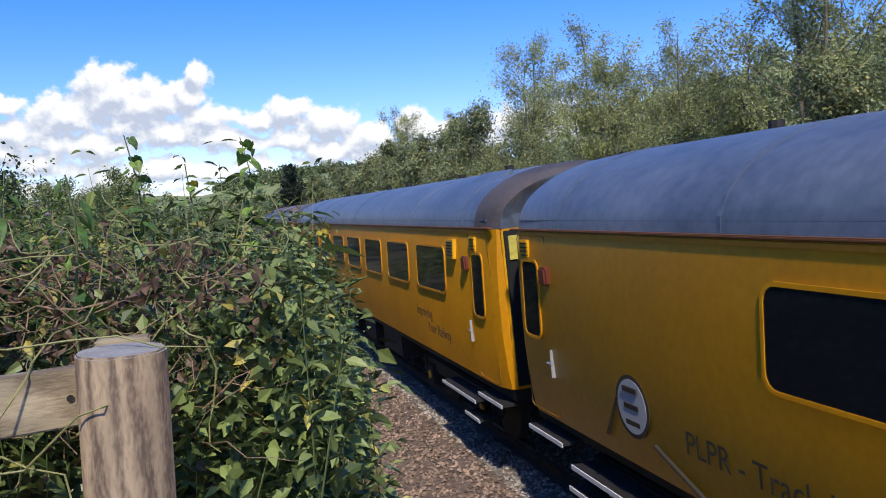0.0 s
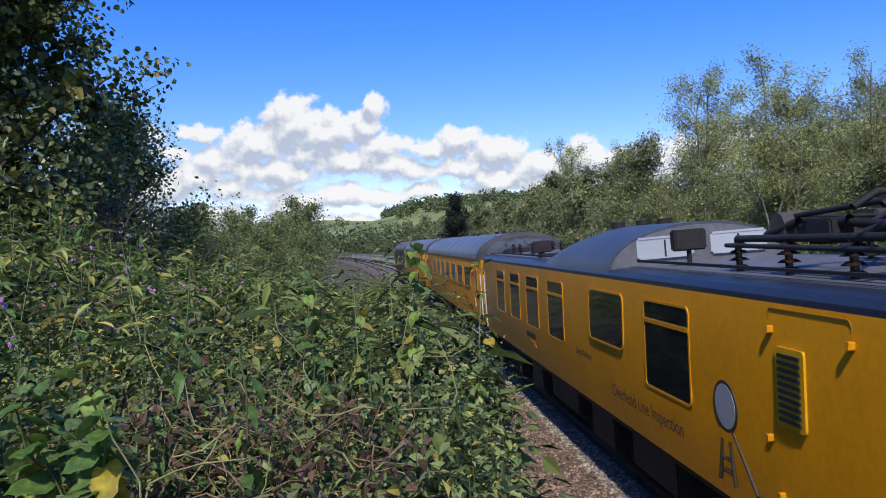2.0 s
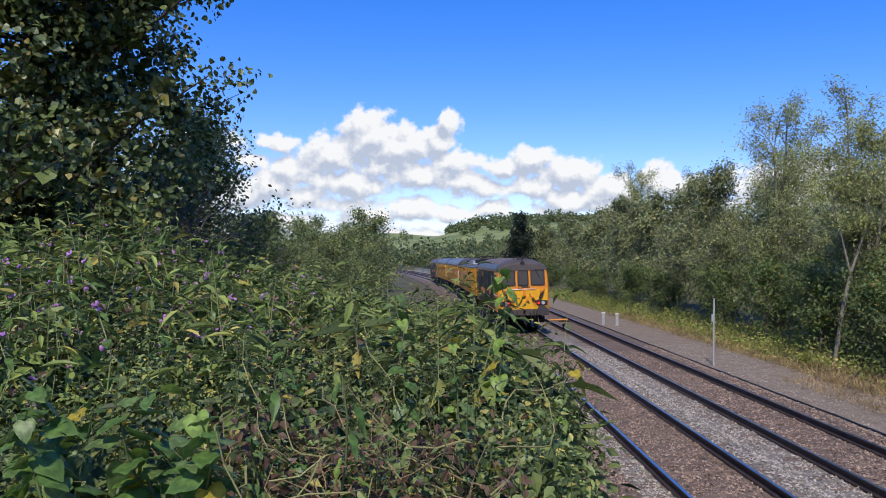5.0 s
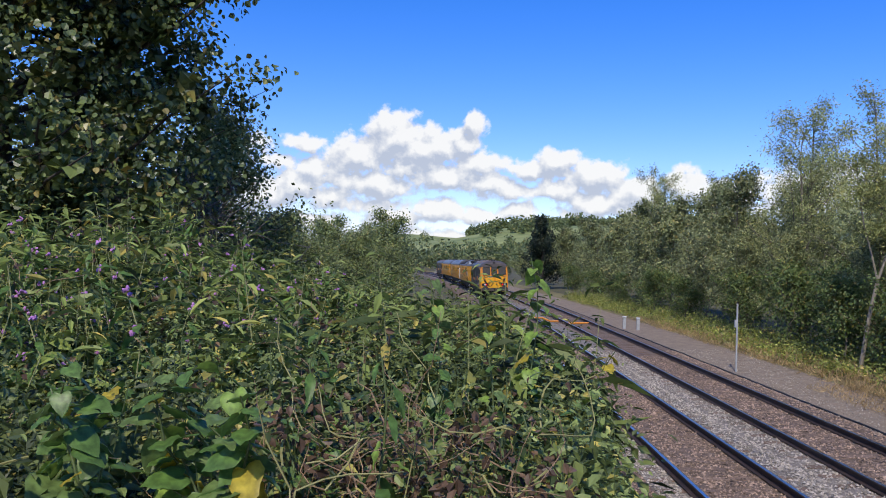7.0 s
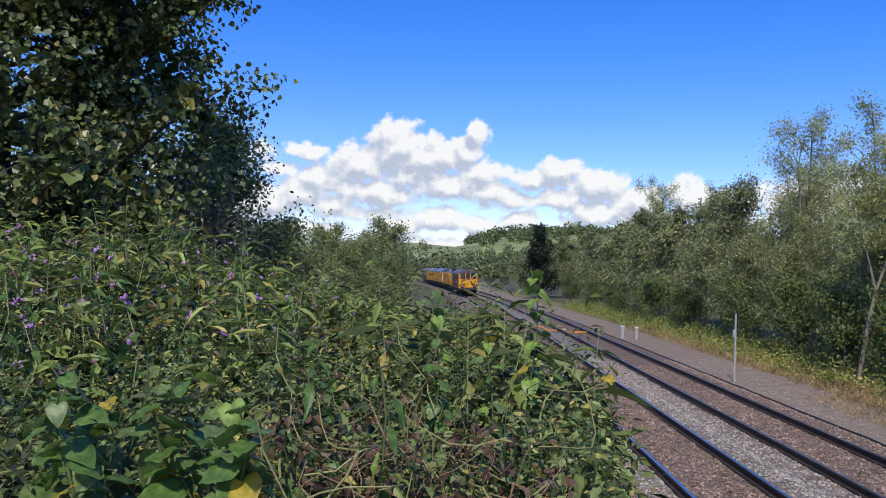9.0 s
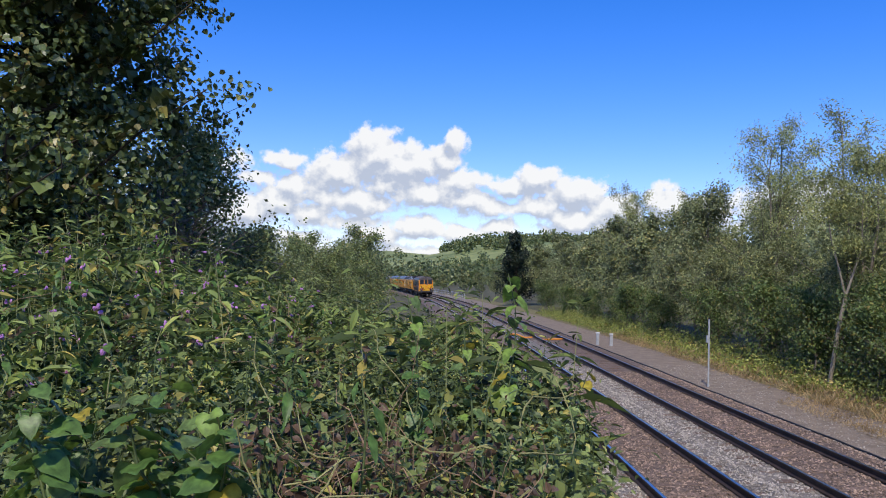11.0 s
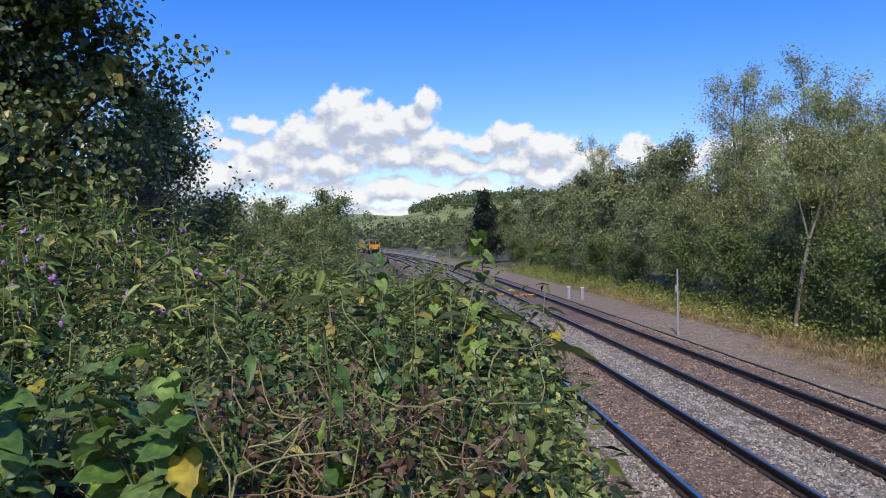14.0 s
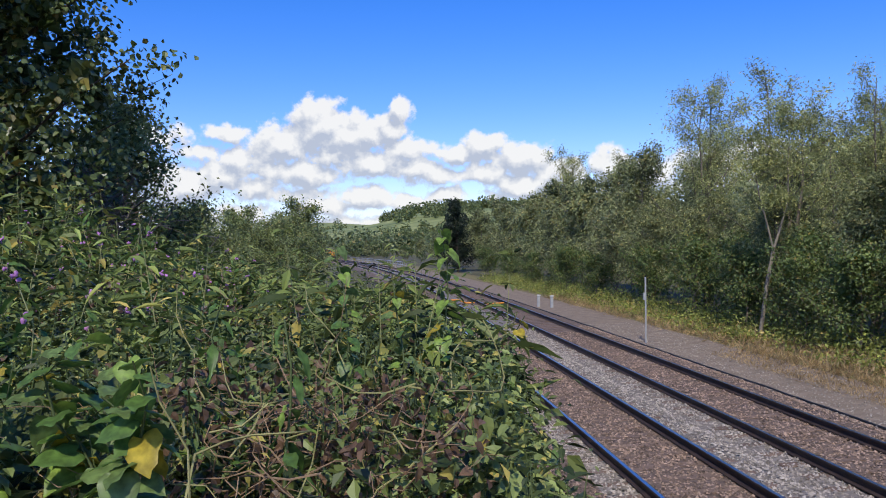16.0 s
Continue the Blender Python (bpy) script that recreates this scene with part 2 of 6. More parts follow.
def grain(name, dark, light, stretch, rings, rough=0.75):
    """Timber: stretched grain with wandering growth rings."""
    k = bpy.data.materials.new(name)
    k.use_nodes = True
    n, l = k.node_tree.nodes, k.node_tree.links
    b = n["Principled BSDF"]
    b.inputs["Roughness"].default_value = rough
    co, mp = n.new("ShaderNodeTexCoord"), n.new("ShaderNodeMapping")
    mp.inputs["Scale"].default_value = stretch
    l.new(co.outputs["Object"], mp.inputs["Vector"])
    a, w, c = n.new("ShaderNodeTexNoise"), n.new("ShaderNodeTexWave"), n.new("ShaderNodeTexNoise")
    a.inputs["Scale"].default_value, a.inputs["Detail"].default_value = 1.0, 4
    w.inputs["Scale"].default_value, w.inputs["Distortion"].default_value, w.inputs["Detail"].default_value, w.inputs["Detail Scale"].default_value = rings, 9.0, 2.0, 0.8
    c.inputs["Scale"].default_value, c.inputs["Detail"].default_value = 14, 5
    for q in (a, w, c):
        l.new(mp.outputs[0], q.inputs["Vector"])
    mx = n.new("ShaderNodeMath")
    mx.operation = "MULTIPLY_ADD"
    mx.inputs[1].default_value = 0.45
    l.new(w.outputs["Fac"], mx.inputs[0])
    l.new(c.outputs[0], mx.inputs[2])
    ramp = n.new("ShaderNodeValToRGB")
    ramp.color_ramp.elements[0].color, ramp.color_ramp.elements[1].color = (*dark, 1), (*light, 1)
    ramp.color_ramp.elements[0].position, ramp.color_ramp.elements[1].position = 0.42, 0.95
    l.new(mx.outputs[0], ramp.inputs[0])
    hsv, r = n.new("ShaderNodeHueSaturation"), n.new("ShaderNodeMapRange")
    r.inputs["From Min"].default_value, r.inputs["From Max"].default_value, r.inputs["To Min"].default_value, r.inputs["To Max"].default_value = 0.3, 0.7, 0.7, 1.25
    l.new(a.outputs[0], r.inputs["Value"])
    l.new(r.outputs[0], hsv.inputs["Value"])
    l.new(ramp.outputs[0], hsv.inputs["Color"])
    l.new(hsv.outputs[0], b.inputs["Base Color"])
    bp = n.new("ShaderNodeBump")
    bp.inputs["Strength"].default_value, bp.inputs["Distance"].default_value = 0.3, 0.003
    l.new(mx.outputs[0], bp.inputs["Height"])
    l.new(bp.outputs[0], b.inputs["Normal"])
    return k


M["rust_line"] = plain("rusty_gutter_edge", (0.20, 0.075, 0.02), 0.6)
M["blue"].node_tree.nodes["Principled BSDF"].inputs["Specular IOR Level"].default_value = 0.22
M["wood"] = grain("weathered_pine_post", (0.10, 0.062, 0.034), (0.33, 0.235, 0.13), (16, 16, 4.5), 0.7)
M["plank"] = grain("sawn_softwood", (0.20, 0.145, 0.08), (0.41, 0.325, 0.19), (2.0, 16, 22), 0.9)

# ---- mesh helpers ----
def mesh_np(name, v, f, mats, smooth=False, idx=None):
    """A mesh from arrays of corners and of equal-sided faces."""
    me = bpy.data.meshes.new(name)
    v, f = np.asarray(v, float).reshape(-1, 3), np.asarray(f, np.int32)
    k = f.shape[1]
    me.vertices.add(len(v))
    me.vertices.foreach_set("co", v.ravel())
    me.loops.add(f.size)
    me.loops.foreach_set("vertex_index", f.ravel())
    me.polygons.add(len(f))
    me.polygons.foreach_set("loop_start", np.arange(0, f.size, k, dtype=np.int32))
    me.polygons.foreach_set("loop_total", np.full(len(f), k, np.int32))
    for m in (mats if isinstance(mats, (list, tuple)) else [mats]):
        me.materials.append(M[m])
    if idx is not None:
        me.polygons.foreach_set("material_index", np.asarray(idx, np.int32))
    me.polygons.foreach_set("use_smooth", np.full(len(f), smooth))
    me.update(calc_edges=True)
    me.validate()
    return me


def part(name, bm, material, parent=None, label=""):
    """Links a bmesh (or a finished mesh) as one object under a thing or a part."""
    if isinstance(bm, bmesh.types.BMesh):
        me = bpy.data.meshes.new(name)
        bm.to_mesh(me)
        bm.free()
        for m in (material if isinstance(material, (list, tuple)) else [material]):
            me.materials.append(M[m])
    else:
        me = bm
    ob = new(name, me)
    ob.parent = parent
    if label:
        ob["label"] = label
    return ob


def box(bm, x0, x1, y0, y1, z0, z1, bevel=0.0, m=None):
    """Adds a box to bm."""
    r = bmesh.ops.create_cube(bm, size=1)
    vs = r["verts"]
    for v in vs:
        v.co = Vector(((x0 + x1) / 2 + v.co.x * (x1 - x0), (y0 + y1) / 2 + v.co.y * (y1 - y0), (z0 + z1) / 2 + v.co.z * (z1 - z0)))
    if bevel:
        es = {e for v in vs for e in v.link_edges}
        vs = bmesh.ops.bevel(bm, geom=list(es), offset=bevel, segments=2, affect="EDGES")["verts"]
    if m is not None:
        bmesh.ops.transform(bm, matrix=m, verts=list({v for v in vs}))
    return vs


def boxed(x0, x1, y0, y1, z0, z1, bevel=0.0, m=None):
    bm = bmesh.new()
    box(bm, x0, x1, y0, y1, z0, z1, bevel, m)
    return bm


def drum(r, h, seg=24, m=None, r2=None, bm=None, bevel=0.0):
    """A capped cylinder or cone along z, its middle at the origin."""
    own = bm or bmesh.new()
    g = bmesh.ops.create_cone(own, cap_ends=True, segments=seg, radius1=r, radius2=r if r2 is None else r2, depth=h)
    if bevel:
        es = [e for e in {e for v in g["verts"] for e in v.link_edges} if abs(e.verts[0].co.z - e.verts[1].co.z) < 1e-6]
        g = bmesh.ops.bevel(own, geom=es, offset=bevel, segments=2, affect="EDGES")
        bmesh.ops.transform(own, matrix=m or Matrix(), verts=own.verts[:]) if not bm else None
    elif m is not None:
        bmesh.ops.transform(own, matrix=m, verts=g["verts"])
    return own


def tube(points, radius, sides=6, taper=None, closed_ends=True):
    """Corner and face arrays of a tube along points."""
    p = np.asarray(points, float)
    k = len(p)
    rad = np.linspace(radius, radius if taper is None else taper, k)
    d = np.gradient(p, axis=0)
    d /= np.linalg.norm(d, axis=1)[:, None] + 1e-9
    ref = np.where(np.abs(d[:, 2:3]) > 0.9, np.array([[1.0, 0, 0]]), np.array([[0, 0, 1.0]]))
    a = np.cross(d, ref)
    a /= np.linalg.norm(a, axis=1)[:, None] + 1e-9
    b = np.cross(d, a)
    ang = np.linspace(0, 2 * np.pi, sides, endpoint=False)
    v = p[:, None] + rad[:, None, None] * (a[:, None] * np.cos(ang)[None, :, None] + b[:, None] * np.sin(ang)[None, :, None])
    i, j = np.meshgrid(np.arange(k - 1), np.arange(sides), indexing="ij")
    j2 = (j + 1) % sides
    f = np.stack([i * sides + j, i * sides + j2, (i + 1) * sides + j2, (i + 1) * sides + j], -1).reshape(-1, 4)
    return v.reshape(-1, 3), f


def join(pieces):
    vs, fs, n = [], [], 0
    for v, f in pieces:
        vs.append(v)
        fs.append(f + n)
        n += len(v)
    return np.concatenate(vs), np.concatenate(fs)


RNG = np.random.default_rng(7)


def leaves(c, size, rng, up=0.5, aspect=0.5, fold=0.25, rich=False, out=None, droop=0.0):
    """Leaf blades at the places c: pointed ovals folded along the midrib. up: how far they face the sky."""
    c = np.asarray(c, float)
    n = len(c)
    s = np.broadcast_to(np.asarray(size, float), (n,)) * rng.uniform(0.65, 1.3, n)
    nrm = rng.normal(size=(n, 3))
    nrm /= np.linalg.norm(nrm, axis=1)[:, None]
    if out is not None:
        nrm = nrm * (1 - up) + out * up
    else:
        nrm = nrm * (1 - up) + np.array([0, 0, 1.0]) * up
    nrm /= np.linalg.norm(nrm, axis=1)[:, None] + 1e-9
    t = rng.normal(size=(n, 3)) + np.array([0, 0, -droop])
    t -= nrm * (t * nrm).sum(1)[:, None]
    t /= np.linalg.norm(t, axis=1)[:, None] + 1e-9
    w = np.cross(nrm, t)
    if rich == "lobed":
        a = np.array([(0, 0, 0), (0.18, 0.46, 0.8), (0.66, 0.50, 0.5), (1.0, 0, -0.6), (0.60, -0.40, 0.6), (0.24, -0.54, 0.8)])
        v = c[:, None] + s[:, None, None] * (t[:, None] * a[None, :, 0:1] + w[:, None] * (a[None, :, 1:2] * aspect) + nrm[:, None] * (a[None, :, 2:3] * fold * 0.5))
        base = np.array([(0, 2, 1), (0, 3, 2), (0, 4, 3), (0, 5, 4)])
        f = (np.arange(n)[:, None, None] * 6 + base[None]).reshape(-1, 3)
        return v.reshape(-1, 3), f
    if rich:
        prof = [(0, 0, 0), (0.28, 0.42, 1), (0.62, 0.34, 1), (1.0, 0, -0.4), (0.62, -0.34, 1), (0.28, -0.42, 1), (0.42, 0, 0.05)]
        a = np.array(prof)
        v = c[:, None] + s[:, None, None] * (t[:, None] * a[None, :, 0:1] + w[:, None] * (a[None, :, 1:2] * aspect * 1.6) + nrm[:, None] * (a[None, :, 2:3] * fold * 0.35))
        base = np.array([(0, 6, 1), (1, 6, 2), (2, 6, 3), (3, 6, 4), (4, 6, 5), (5, 6, 0)])
        f = (np.arange(n)[:, None, None] * 7 + base[None]).reshape(-1, 3)
        return v.reshape(-1, 3), f
    a = np.array([(0, 0, 0), (0.45, 0.5, 1), (1, 0, 0), (0.45, -0.5, 1)])
    v = c[:, None] + s[:, None, None] * (t[:, None] * a[None, :, 0:1] + w[:, None] * (a[None, :, 1:2] * aspect) + nrm[:, None] * (a[None, :, 2:3] * fold * 0.4))
    base = np.array([(0, 1, 2), (0, 2, 3)])
    f = (np.arange(n)[:, None, None] * 4 + base[None]).reshape(-1, 3)
    return v.reshape(-1, 3), f


# ---- the line of the railway ----
CANT, SPACING, DROP = 2.67, 3.445, -0.09
K2, K3, BEND = 0.0587e-3, 0.9134e-5, 75.0


def line_x(y):
    """Sideways place of the near track's middle at y, and its slope."""
    y = np.asarray(y, float)
    q = np.clip(y, 0, BEND)
    x = -K2 * q ** 2 / 2 - K3 * q ** 3 / 6
    s = -K2 * q - K3 * q ** 2 / 2
    k = K2 + K3 * BEND
    r = np.clip(y - BEND, 0, None)
    return x + s * r - k * r ** 2 / 2, s - k * r


RISE = 1.505 * math.sin(radians(CANT)) / 2


def on_track(y, far=False):
    x, s = line_x(y)
    return pose(float(x) + (SPACING if far else 0), y, RISE + (DROP if far else 0), 0, -CANT, math.degrees(math.atan(-float(s))))


# ---- ground, ballast and track ----
def bank(y):
    """Height of the ground behind the fence and along the left side."""
    return np.interp(y, [-30, 5, 14, 30, 60, 120], [1.9, 1.9, 1.1, 0.5, 0.2, 0.0])


def lift(u, y):
    """Height of the land across the line; u is the distance from the near track's middle."""
    u, y = np.asarray(u, float), np.asarray(y, float)
    b = bank(y)
    t = math.tan(radians(CANT))
    top = -0.19
    near, far = lambda q: q * t + RISE + top, lambda q: (q - SPACING) * t + RISE + top + DROP
    xs = [-400, -60, -5.6, -4.6, -3.5, -2.6, -1.75, 1.45, 2.0, SPACING + 1.6, 6.2, 8.2, 10.0, 13.0, 40, 400]
    zs = [b, b + 0.0, b, b - 0.15, 0.1 + 0 * b, -0.42 + 0 * b, near(-1.75) + 0 * b, near(1.45) + 0 * b, far(2.0) + 0 * b,
          far(SPACING + 1.6) + 0 * b, -0.5 + 0 * b, -0.48 + 0 * b, -0.35 + 0 * b, -0.1 + 0 * b, 0.6 + 0 * b, 4 + 0 * b]
    out = np.zeros_like(u)
    for k in range(len(xs) - 1):
        w = np.clip((u - xs[k]) / (xs[k + 1] - xs[k]), 0, 1)
        sel = (u >= xs[k]) & (u <= xs[k + 1])
        out = np.where(sel, zs[k] * (1 - w) + zs[k + 1] * w, out)
    return np.where(u < xs[0], zs[0], np.where(u > xs[-1], zs[-1], out))


def strip(name, us, ys, material, dz=0.0, rough=0.0, label="", category="ground"):
    """A sheet that follows the land between two distances from the line."""
    rng = np.random.default_rng(len(name) * 7 + int(abs(us[0]) * 10))
    uu, yy = np.meshgrid(us, ys)
    zz = lift(uu, yy) + dz + rng.normal(0, 1, uu.shape) * rough
    xx = uu + line_x(yy)[0]
    v = np.stack([xx, yy, zz], -1).reshape(-1, 3)
    a, b = len(us), len(ys)
    i, j = np.meshgrid(np.arange(b - 1), np.arange(a - 1), indexing="ij")
    f = np.stack([i * a + j, i * a + j + 1, (i + 1) * a + j + 1, (i + 1) * a + j], -1).reshape(-1, 4)
    ob = new(name, mesh_np(name, v, f, material, True))
    return tagged(ob, label, category, kind="structure")


ys_far = np.concatenate([np.arange(-40, 40, 1.0), np.arange(40, 120, 4.0), np.arange(120, 420, 12.0), [500, 700, 1000, 1500, 2200, 3200, 4500]])
us_all = np.concatenate([[-4000, -2500, -1500, -900, -500, -250, -120, -60, -40, -30, -24, -19, -15, -12, -10, -8.5, -7.5, -6.5], np.arange(-6, 10.1, 0.4),
                         [11, 12, 13, 15, 18, 22, 30, 40, 60, 100, 160, 250, 400, 700, 1200, 2000, 4000]])
strip("ground", us_all, ys_far, "ground", -0.05, 0.0, "rough grassy ground beside the railway, reaching to the horizon")
ys_bed = np.concatenate([np.arange(-12, 30, 0.25), np.arange(30, 120, 1.5), np.arange(120, 420, 6.0)])
for nm, u0, u1, m, lab in (
        ("ballast_shoulder", -3.0, -1.3, "bed_brown", "brown ballast shoulder beside the near track"),
        ("ballast_edge", -1.3, -0.78, "bed_grey", "pale grey ballast along the near rail"),
        ("ballast_near_track", -0.78, 0.80, "bed_brown", "rust-brown ballast between the near rails"),
        ("ballast_six_foot", 0.80, 2.62, "bed_grey", "pale grey ballast between the two tracks"),
        ("ballast_far_track", 2.62, 4.25, "bed_brown", "rust-brown ballast between the far rails"),
        ("ballast_far_shoulder", 4.25, 5.5, "bed_brown", "brown ballast shoulder of the far track"),
        ("cess", 5.5, 9.0, "cess", "grey gravel path beside the far track"),
        ("verge", 9.0, 11.0, "dry", "dry straw-coloured grass verge")):
    strip(nm, np.linspace(u0, u1, max(3, int((u1 - u0) / 0.2))), ys_bed, m, 0.0, 0.008, lab)


def rail_mesh(off, far):
    """One running rail: head, web and foot swept along the curve."""
    prof = [(-0.07, -0.159), (-0.07, -0.148), (-0.012, -0.125), (-0.012, -0.045), (-0.035, -0.035), (-0.036, -0.006), (-0.028, 0.0),
            (0.028, 0.0), (0.036, -0.006), (0.035, -0.035), (0.012, -0.045), (0.012, -0.125), (0.07, -0.148), (0.07, -0.159)]
    ys = np.concatenate([np.arange(-20, 60, 1.0), np.arange(60, 420, 4.0)])
    v = []
    for y in ys:
        m = on_track(float(y), far)
        v += [m @ Vector((off + a, 0, b)) for a, b in prof]
    k = len(prof)
    i, j = np.meshgrid(np.arange(len(ys) - 1), np.arange(k), indexing="ij")
    f = np.stack([i * k + j, i * k + (j + 1) % k, (i + 1) * k + (j + 1) % k, (i + 1) * k + j], -1).reshape(-1, 4)
    idx = (j == 6).astype(int).ravel()
    return mesh_np("rail", np.array(v), f, ["steel", "shine"], False, idx)


tracks = []
for far in (False, True):
    tr = tagged(new("track_far" if far else "track_near"), "railway track with rusty steel rails on stained sleepers", "railway track", "running lines", "structure")
    for off in (-0.7525, 0.7525):
        part("rail", rail_mesh(off, far), None, tr, "steel rail with a polished head")
    tracks.append(tr)

# ---- far hills ----
def hill_h(x, y):
    """Main hill ahead, a farther ridge and the wooded slope on the right."""
    az = np.degrees(np.arctan2(x + 4.8, y))
    r = np.hypot(x, y)
    e1 = np.interp(az, [-16, -8, -3, 0, 1.5, 3, 6, 10, 16, 24, 40], [0.2, 0.9, 1.55, 1.85, 2.15, 2.6, 2.85, 3.0, 3.1, 3.0, 1.5])
    a = np.clip((r - 420) / 560, 0, 1)
    h1 = np.tan(np.radians(e1)) * 980 * (a * a * (3 - 2 * a))
    e2 = np.interp(az, [-40, -20, -9, -5, -3, -1, 1, 5], [0.5, 0.9, 1.3, 1.75, 1.95, 1.8, 1.7, 1.5])
    b = np.clip((r - 1150) / 900, 0, 1)
    h2 = np.tan(np.radians(e2)) * 2050 * b * b * (3 - 2 * b)
    e3 = np.interp(az, [14, 20, 27, 34, 42, 50, 70, 100], [0, 1.0, 4.0, 6.5, 8.5, 9.5, 10, 8])
    c = np.clip((r - 70) / 190, 0, 1)
    h3 = np.tan(np.radians(e3)) * 262 * c * c * (3 - 2 * c) * np.clip((900 - r) / 400, 0, 1)
    return np.maximum(np.maximum(h1, h2), h3) - 2.0


def polar(name, az0, az1, na, r0, r1, nr, material, label):
    az, r = np.meshgrid(np.radians(np.linspace(az0, az1, na)), np.geomspace(r0, r1, nr))
    x, y = r * np.sin(az), r * np.cos(az)
    v = np.stack([x, y, hill_h(x, y)], -1).reshape(-1, 3)
    i, j = np.meshgrid(np.arange(nr - 1), np.arange(na - 1), indexing="ij")
    f = np.stack([i * na + j, i * na + j + 1, (i + 1) * na + j + 1, (i + 1) * na + j], -1).reshape(-1, 4)
    return tagged(new(name, mesh_np(name, v, f, material, True)), label, "hill", kind="structure")


polar("hill", -40, 100, 150, 180, 2600, 50, "field", "sunlit grassy hill with fields in the distance")

# ---- clouds: a far backdrop ----
def cloud_material():
    """White cumulus in soft heaps; the heaps are ellipses in degrees (bearing, elevation, half width, half height, strength)."""
    heaps = [(-4.2, 8.5, 2.6, 2.1, 1.1), (-6.8, 7.1, 3.0, 1.5, 1.0), (-9.6, 6.2, 2.8, 0.9, 0.9), (-1.8, 7.9, 2.8, 1.7, 1.1), (1.5, 9.4, 0.95, 1.0, 1.1), (0.9, 8.2, 1.4, 1.2, 1.0), (1.7, 7.0, 1.8, 1.0, 1.0),
             (-5.0, 5.2, 3.0, 1.0, 1.0), (-0.5, 5.9, 3.2, 1.1, 1.0), (2.5, 5.7, 1.8, 0.8, 0.9), (-11.2, 5.0, 1.7, 1.3, 1.1), (-13.5, 4.2, 2.5, 1.6, 1.0), (-8.6, 4.4, 1.9, 0.9, 0.9),
             (-1.0, 3.5, 2.6, 0.85, 1.0), (-4.2, 2.9, 2.6, 0.85, 1.0), (1.9, 3.2, 2.2, 0.65, 0.9), (-9.5, 2.5, 2.2, 0.8, 0.9), (-13, 1.9, 3.0, 1.0, 0.9), (4.6, 3.6, 1.8, 0.7, 0.8),
             (7.4, 7.0, 1.7, 1.2, 1.0), (5.4, 6.5, 1.4, 0.95, 0.9), (9.8, 6.0, 2.4, 1.4, 1.0), (7.4, 5.1, 2.5, 0.9, 0.9), (10.0, 4.2, 3.0, 1.0, 1.0), (12.6, 5.0, 2.4, 1.2, 1.0), (13.6, 3.6, 2.5, 1.2, 1.0),
             (16.0, 5.5, 1.7, 1.3, 1.1), (18.6, 4.6, 2.6, 1.4, 1.0), (24.0, 5.0, 5.5, 1.8, 0.8), (0.0, 1.5, 12.0, 0.7, 0.55), (-10.6, 7.9, 2.2, 0.55, 0.6), (-15.5, 7.6, 4.0, 0.8, 0.55),
             (-20, 2.5, 6, 2.2, 0.8), (-3.2, 6.6, 3.4, 0.8, 0.8), (-8.0, 5.6, 4.0, 0.8, 0.6), (4.2, 5.0, 3.0, 0.8, 0.6), (-6.5, 3.8, 5.0, 0.7, 0.5), (3.6, 6.8, 1.6, 0.7, 0.5), (-12.5, 6.6, 2.5, 0.6, 0.6), (-16, 5.0, 3.5, 1.2, 0.8)]
    m = bpy.data.materials.new("cumulus")
    m.use_nodes = True
    n, l = m.node_tree.nodes, m.node_tree.links
    n.remove(n["Principled BSDF"])
    uv = n.new("ShaderNodeUVMap")
    uv.uv_map = "bearing"

    def math_node(op, a, b=None, c=None, clamp=False):
        k = n.new("ShaderNodeMath")
        k.operation, k.use_clamp = op, clamp
        for i, q in enumerate((a, b, c)):
            if q is None:
                continue
            if isinstance(q, (int, float)):
                k.inputs[i].default_value = q
            else:
                l.new(q, k.inputs[i])
        return k.outputs[0]

    def field(shift):
        at = n.new("ShaderNodeVectorMath")
        at.operation = "ADD"
        at.inputs[1].default_value = shift
        l.new(uv.outputs[0], at.inputs[0])
        warp = n.new("ShaderNodeTexNoise")
        warp.inputs["Scale"].default_value, warp.inputs["Detail"].default_value = 0.55, 3
        l.new(at.outputs[0], warp.inputs["Vector"])
        off = n.new("ShaderNodeVectorMath")
        off.operation = "MULTIPLY_ADD"
        off.inputs[1].default_value, off.inputs[2].default_value = (1.6, 1.2, 0), (-0.8, -0.6, 0)
        l.new(warp.outputs[1], off.inputs[0])
        bent = n.new("ShaderNodeVectorMath")
        l.new(at.outputs[0], bent.inputs[0])
        l.new(off.outputs[0], bent.inputs[1])
        best = None
        for a, e, rx, ry, w in heaps:
            k = n.new("ShaderNodeVectorMath")
            k.operation = "MULTIPLY_ADD"
            k.inputs[1].default_value, k.inputs[2].default_value = (1 / rx, 1 / ry, 0), (-a / rx, -e / ry, 0)
            l.new(bent.outputs[0], k.inputs[0])
            ln = n.new("ShaderNodeVectorMath")
            ln.operation = "LENGTH"
            l.new(k.outputs[0], ln.inputs[0])
            d = math_node("MULTIPLY_ADD", ln.outputs["Value"], -w, w)
            best = d if best is None else math_node("SMOOTH_MAX", best, d, 0.15)
        fluff = n.new("ShaderNodeTexNoise")
        fluff.inputs["Scale"].default_value, fluff.inputs["Detail"].default_value, fluff.inputs["Roughness"].default_value = 0.85, 9, 0.56
        l.new(at.outputs[0], fluff.inputs["Vector"])
        return math_node("ADD", best, math_node("MULTIPLY_ADD", fluff.outputs[0], 1.7, -0.76))

    here, above = field((0, 0, 0)), field((0.25, 0.8, 0))
    alpha = n.new("ShaderNodeMapRange")
    alpha.interpolation_type = "SMOOTHSTEP"
    alpha.inputs["From Min"].default_value, alpha.inputs["From Max"].default_value = -0.02, 0.40
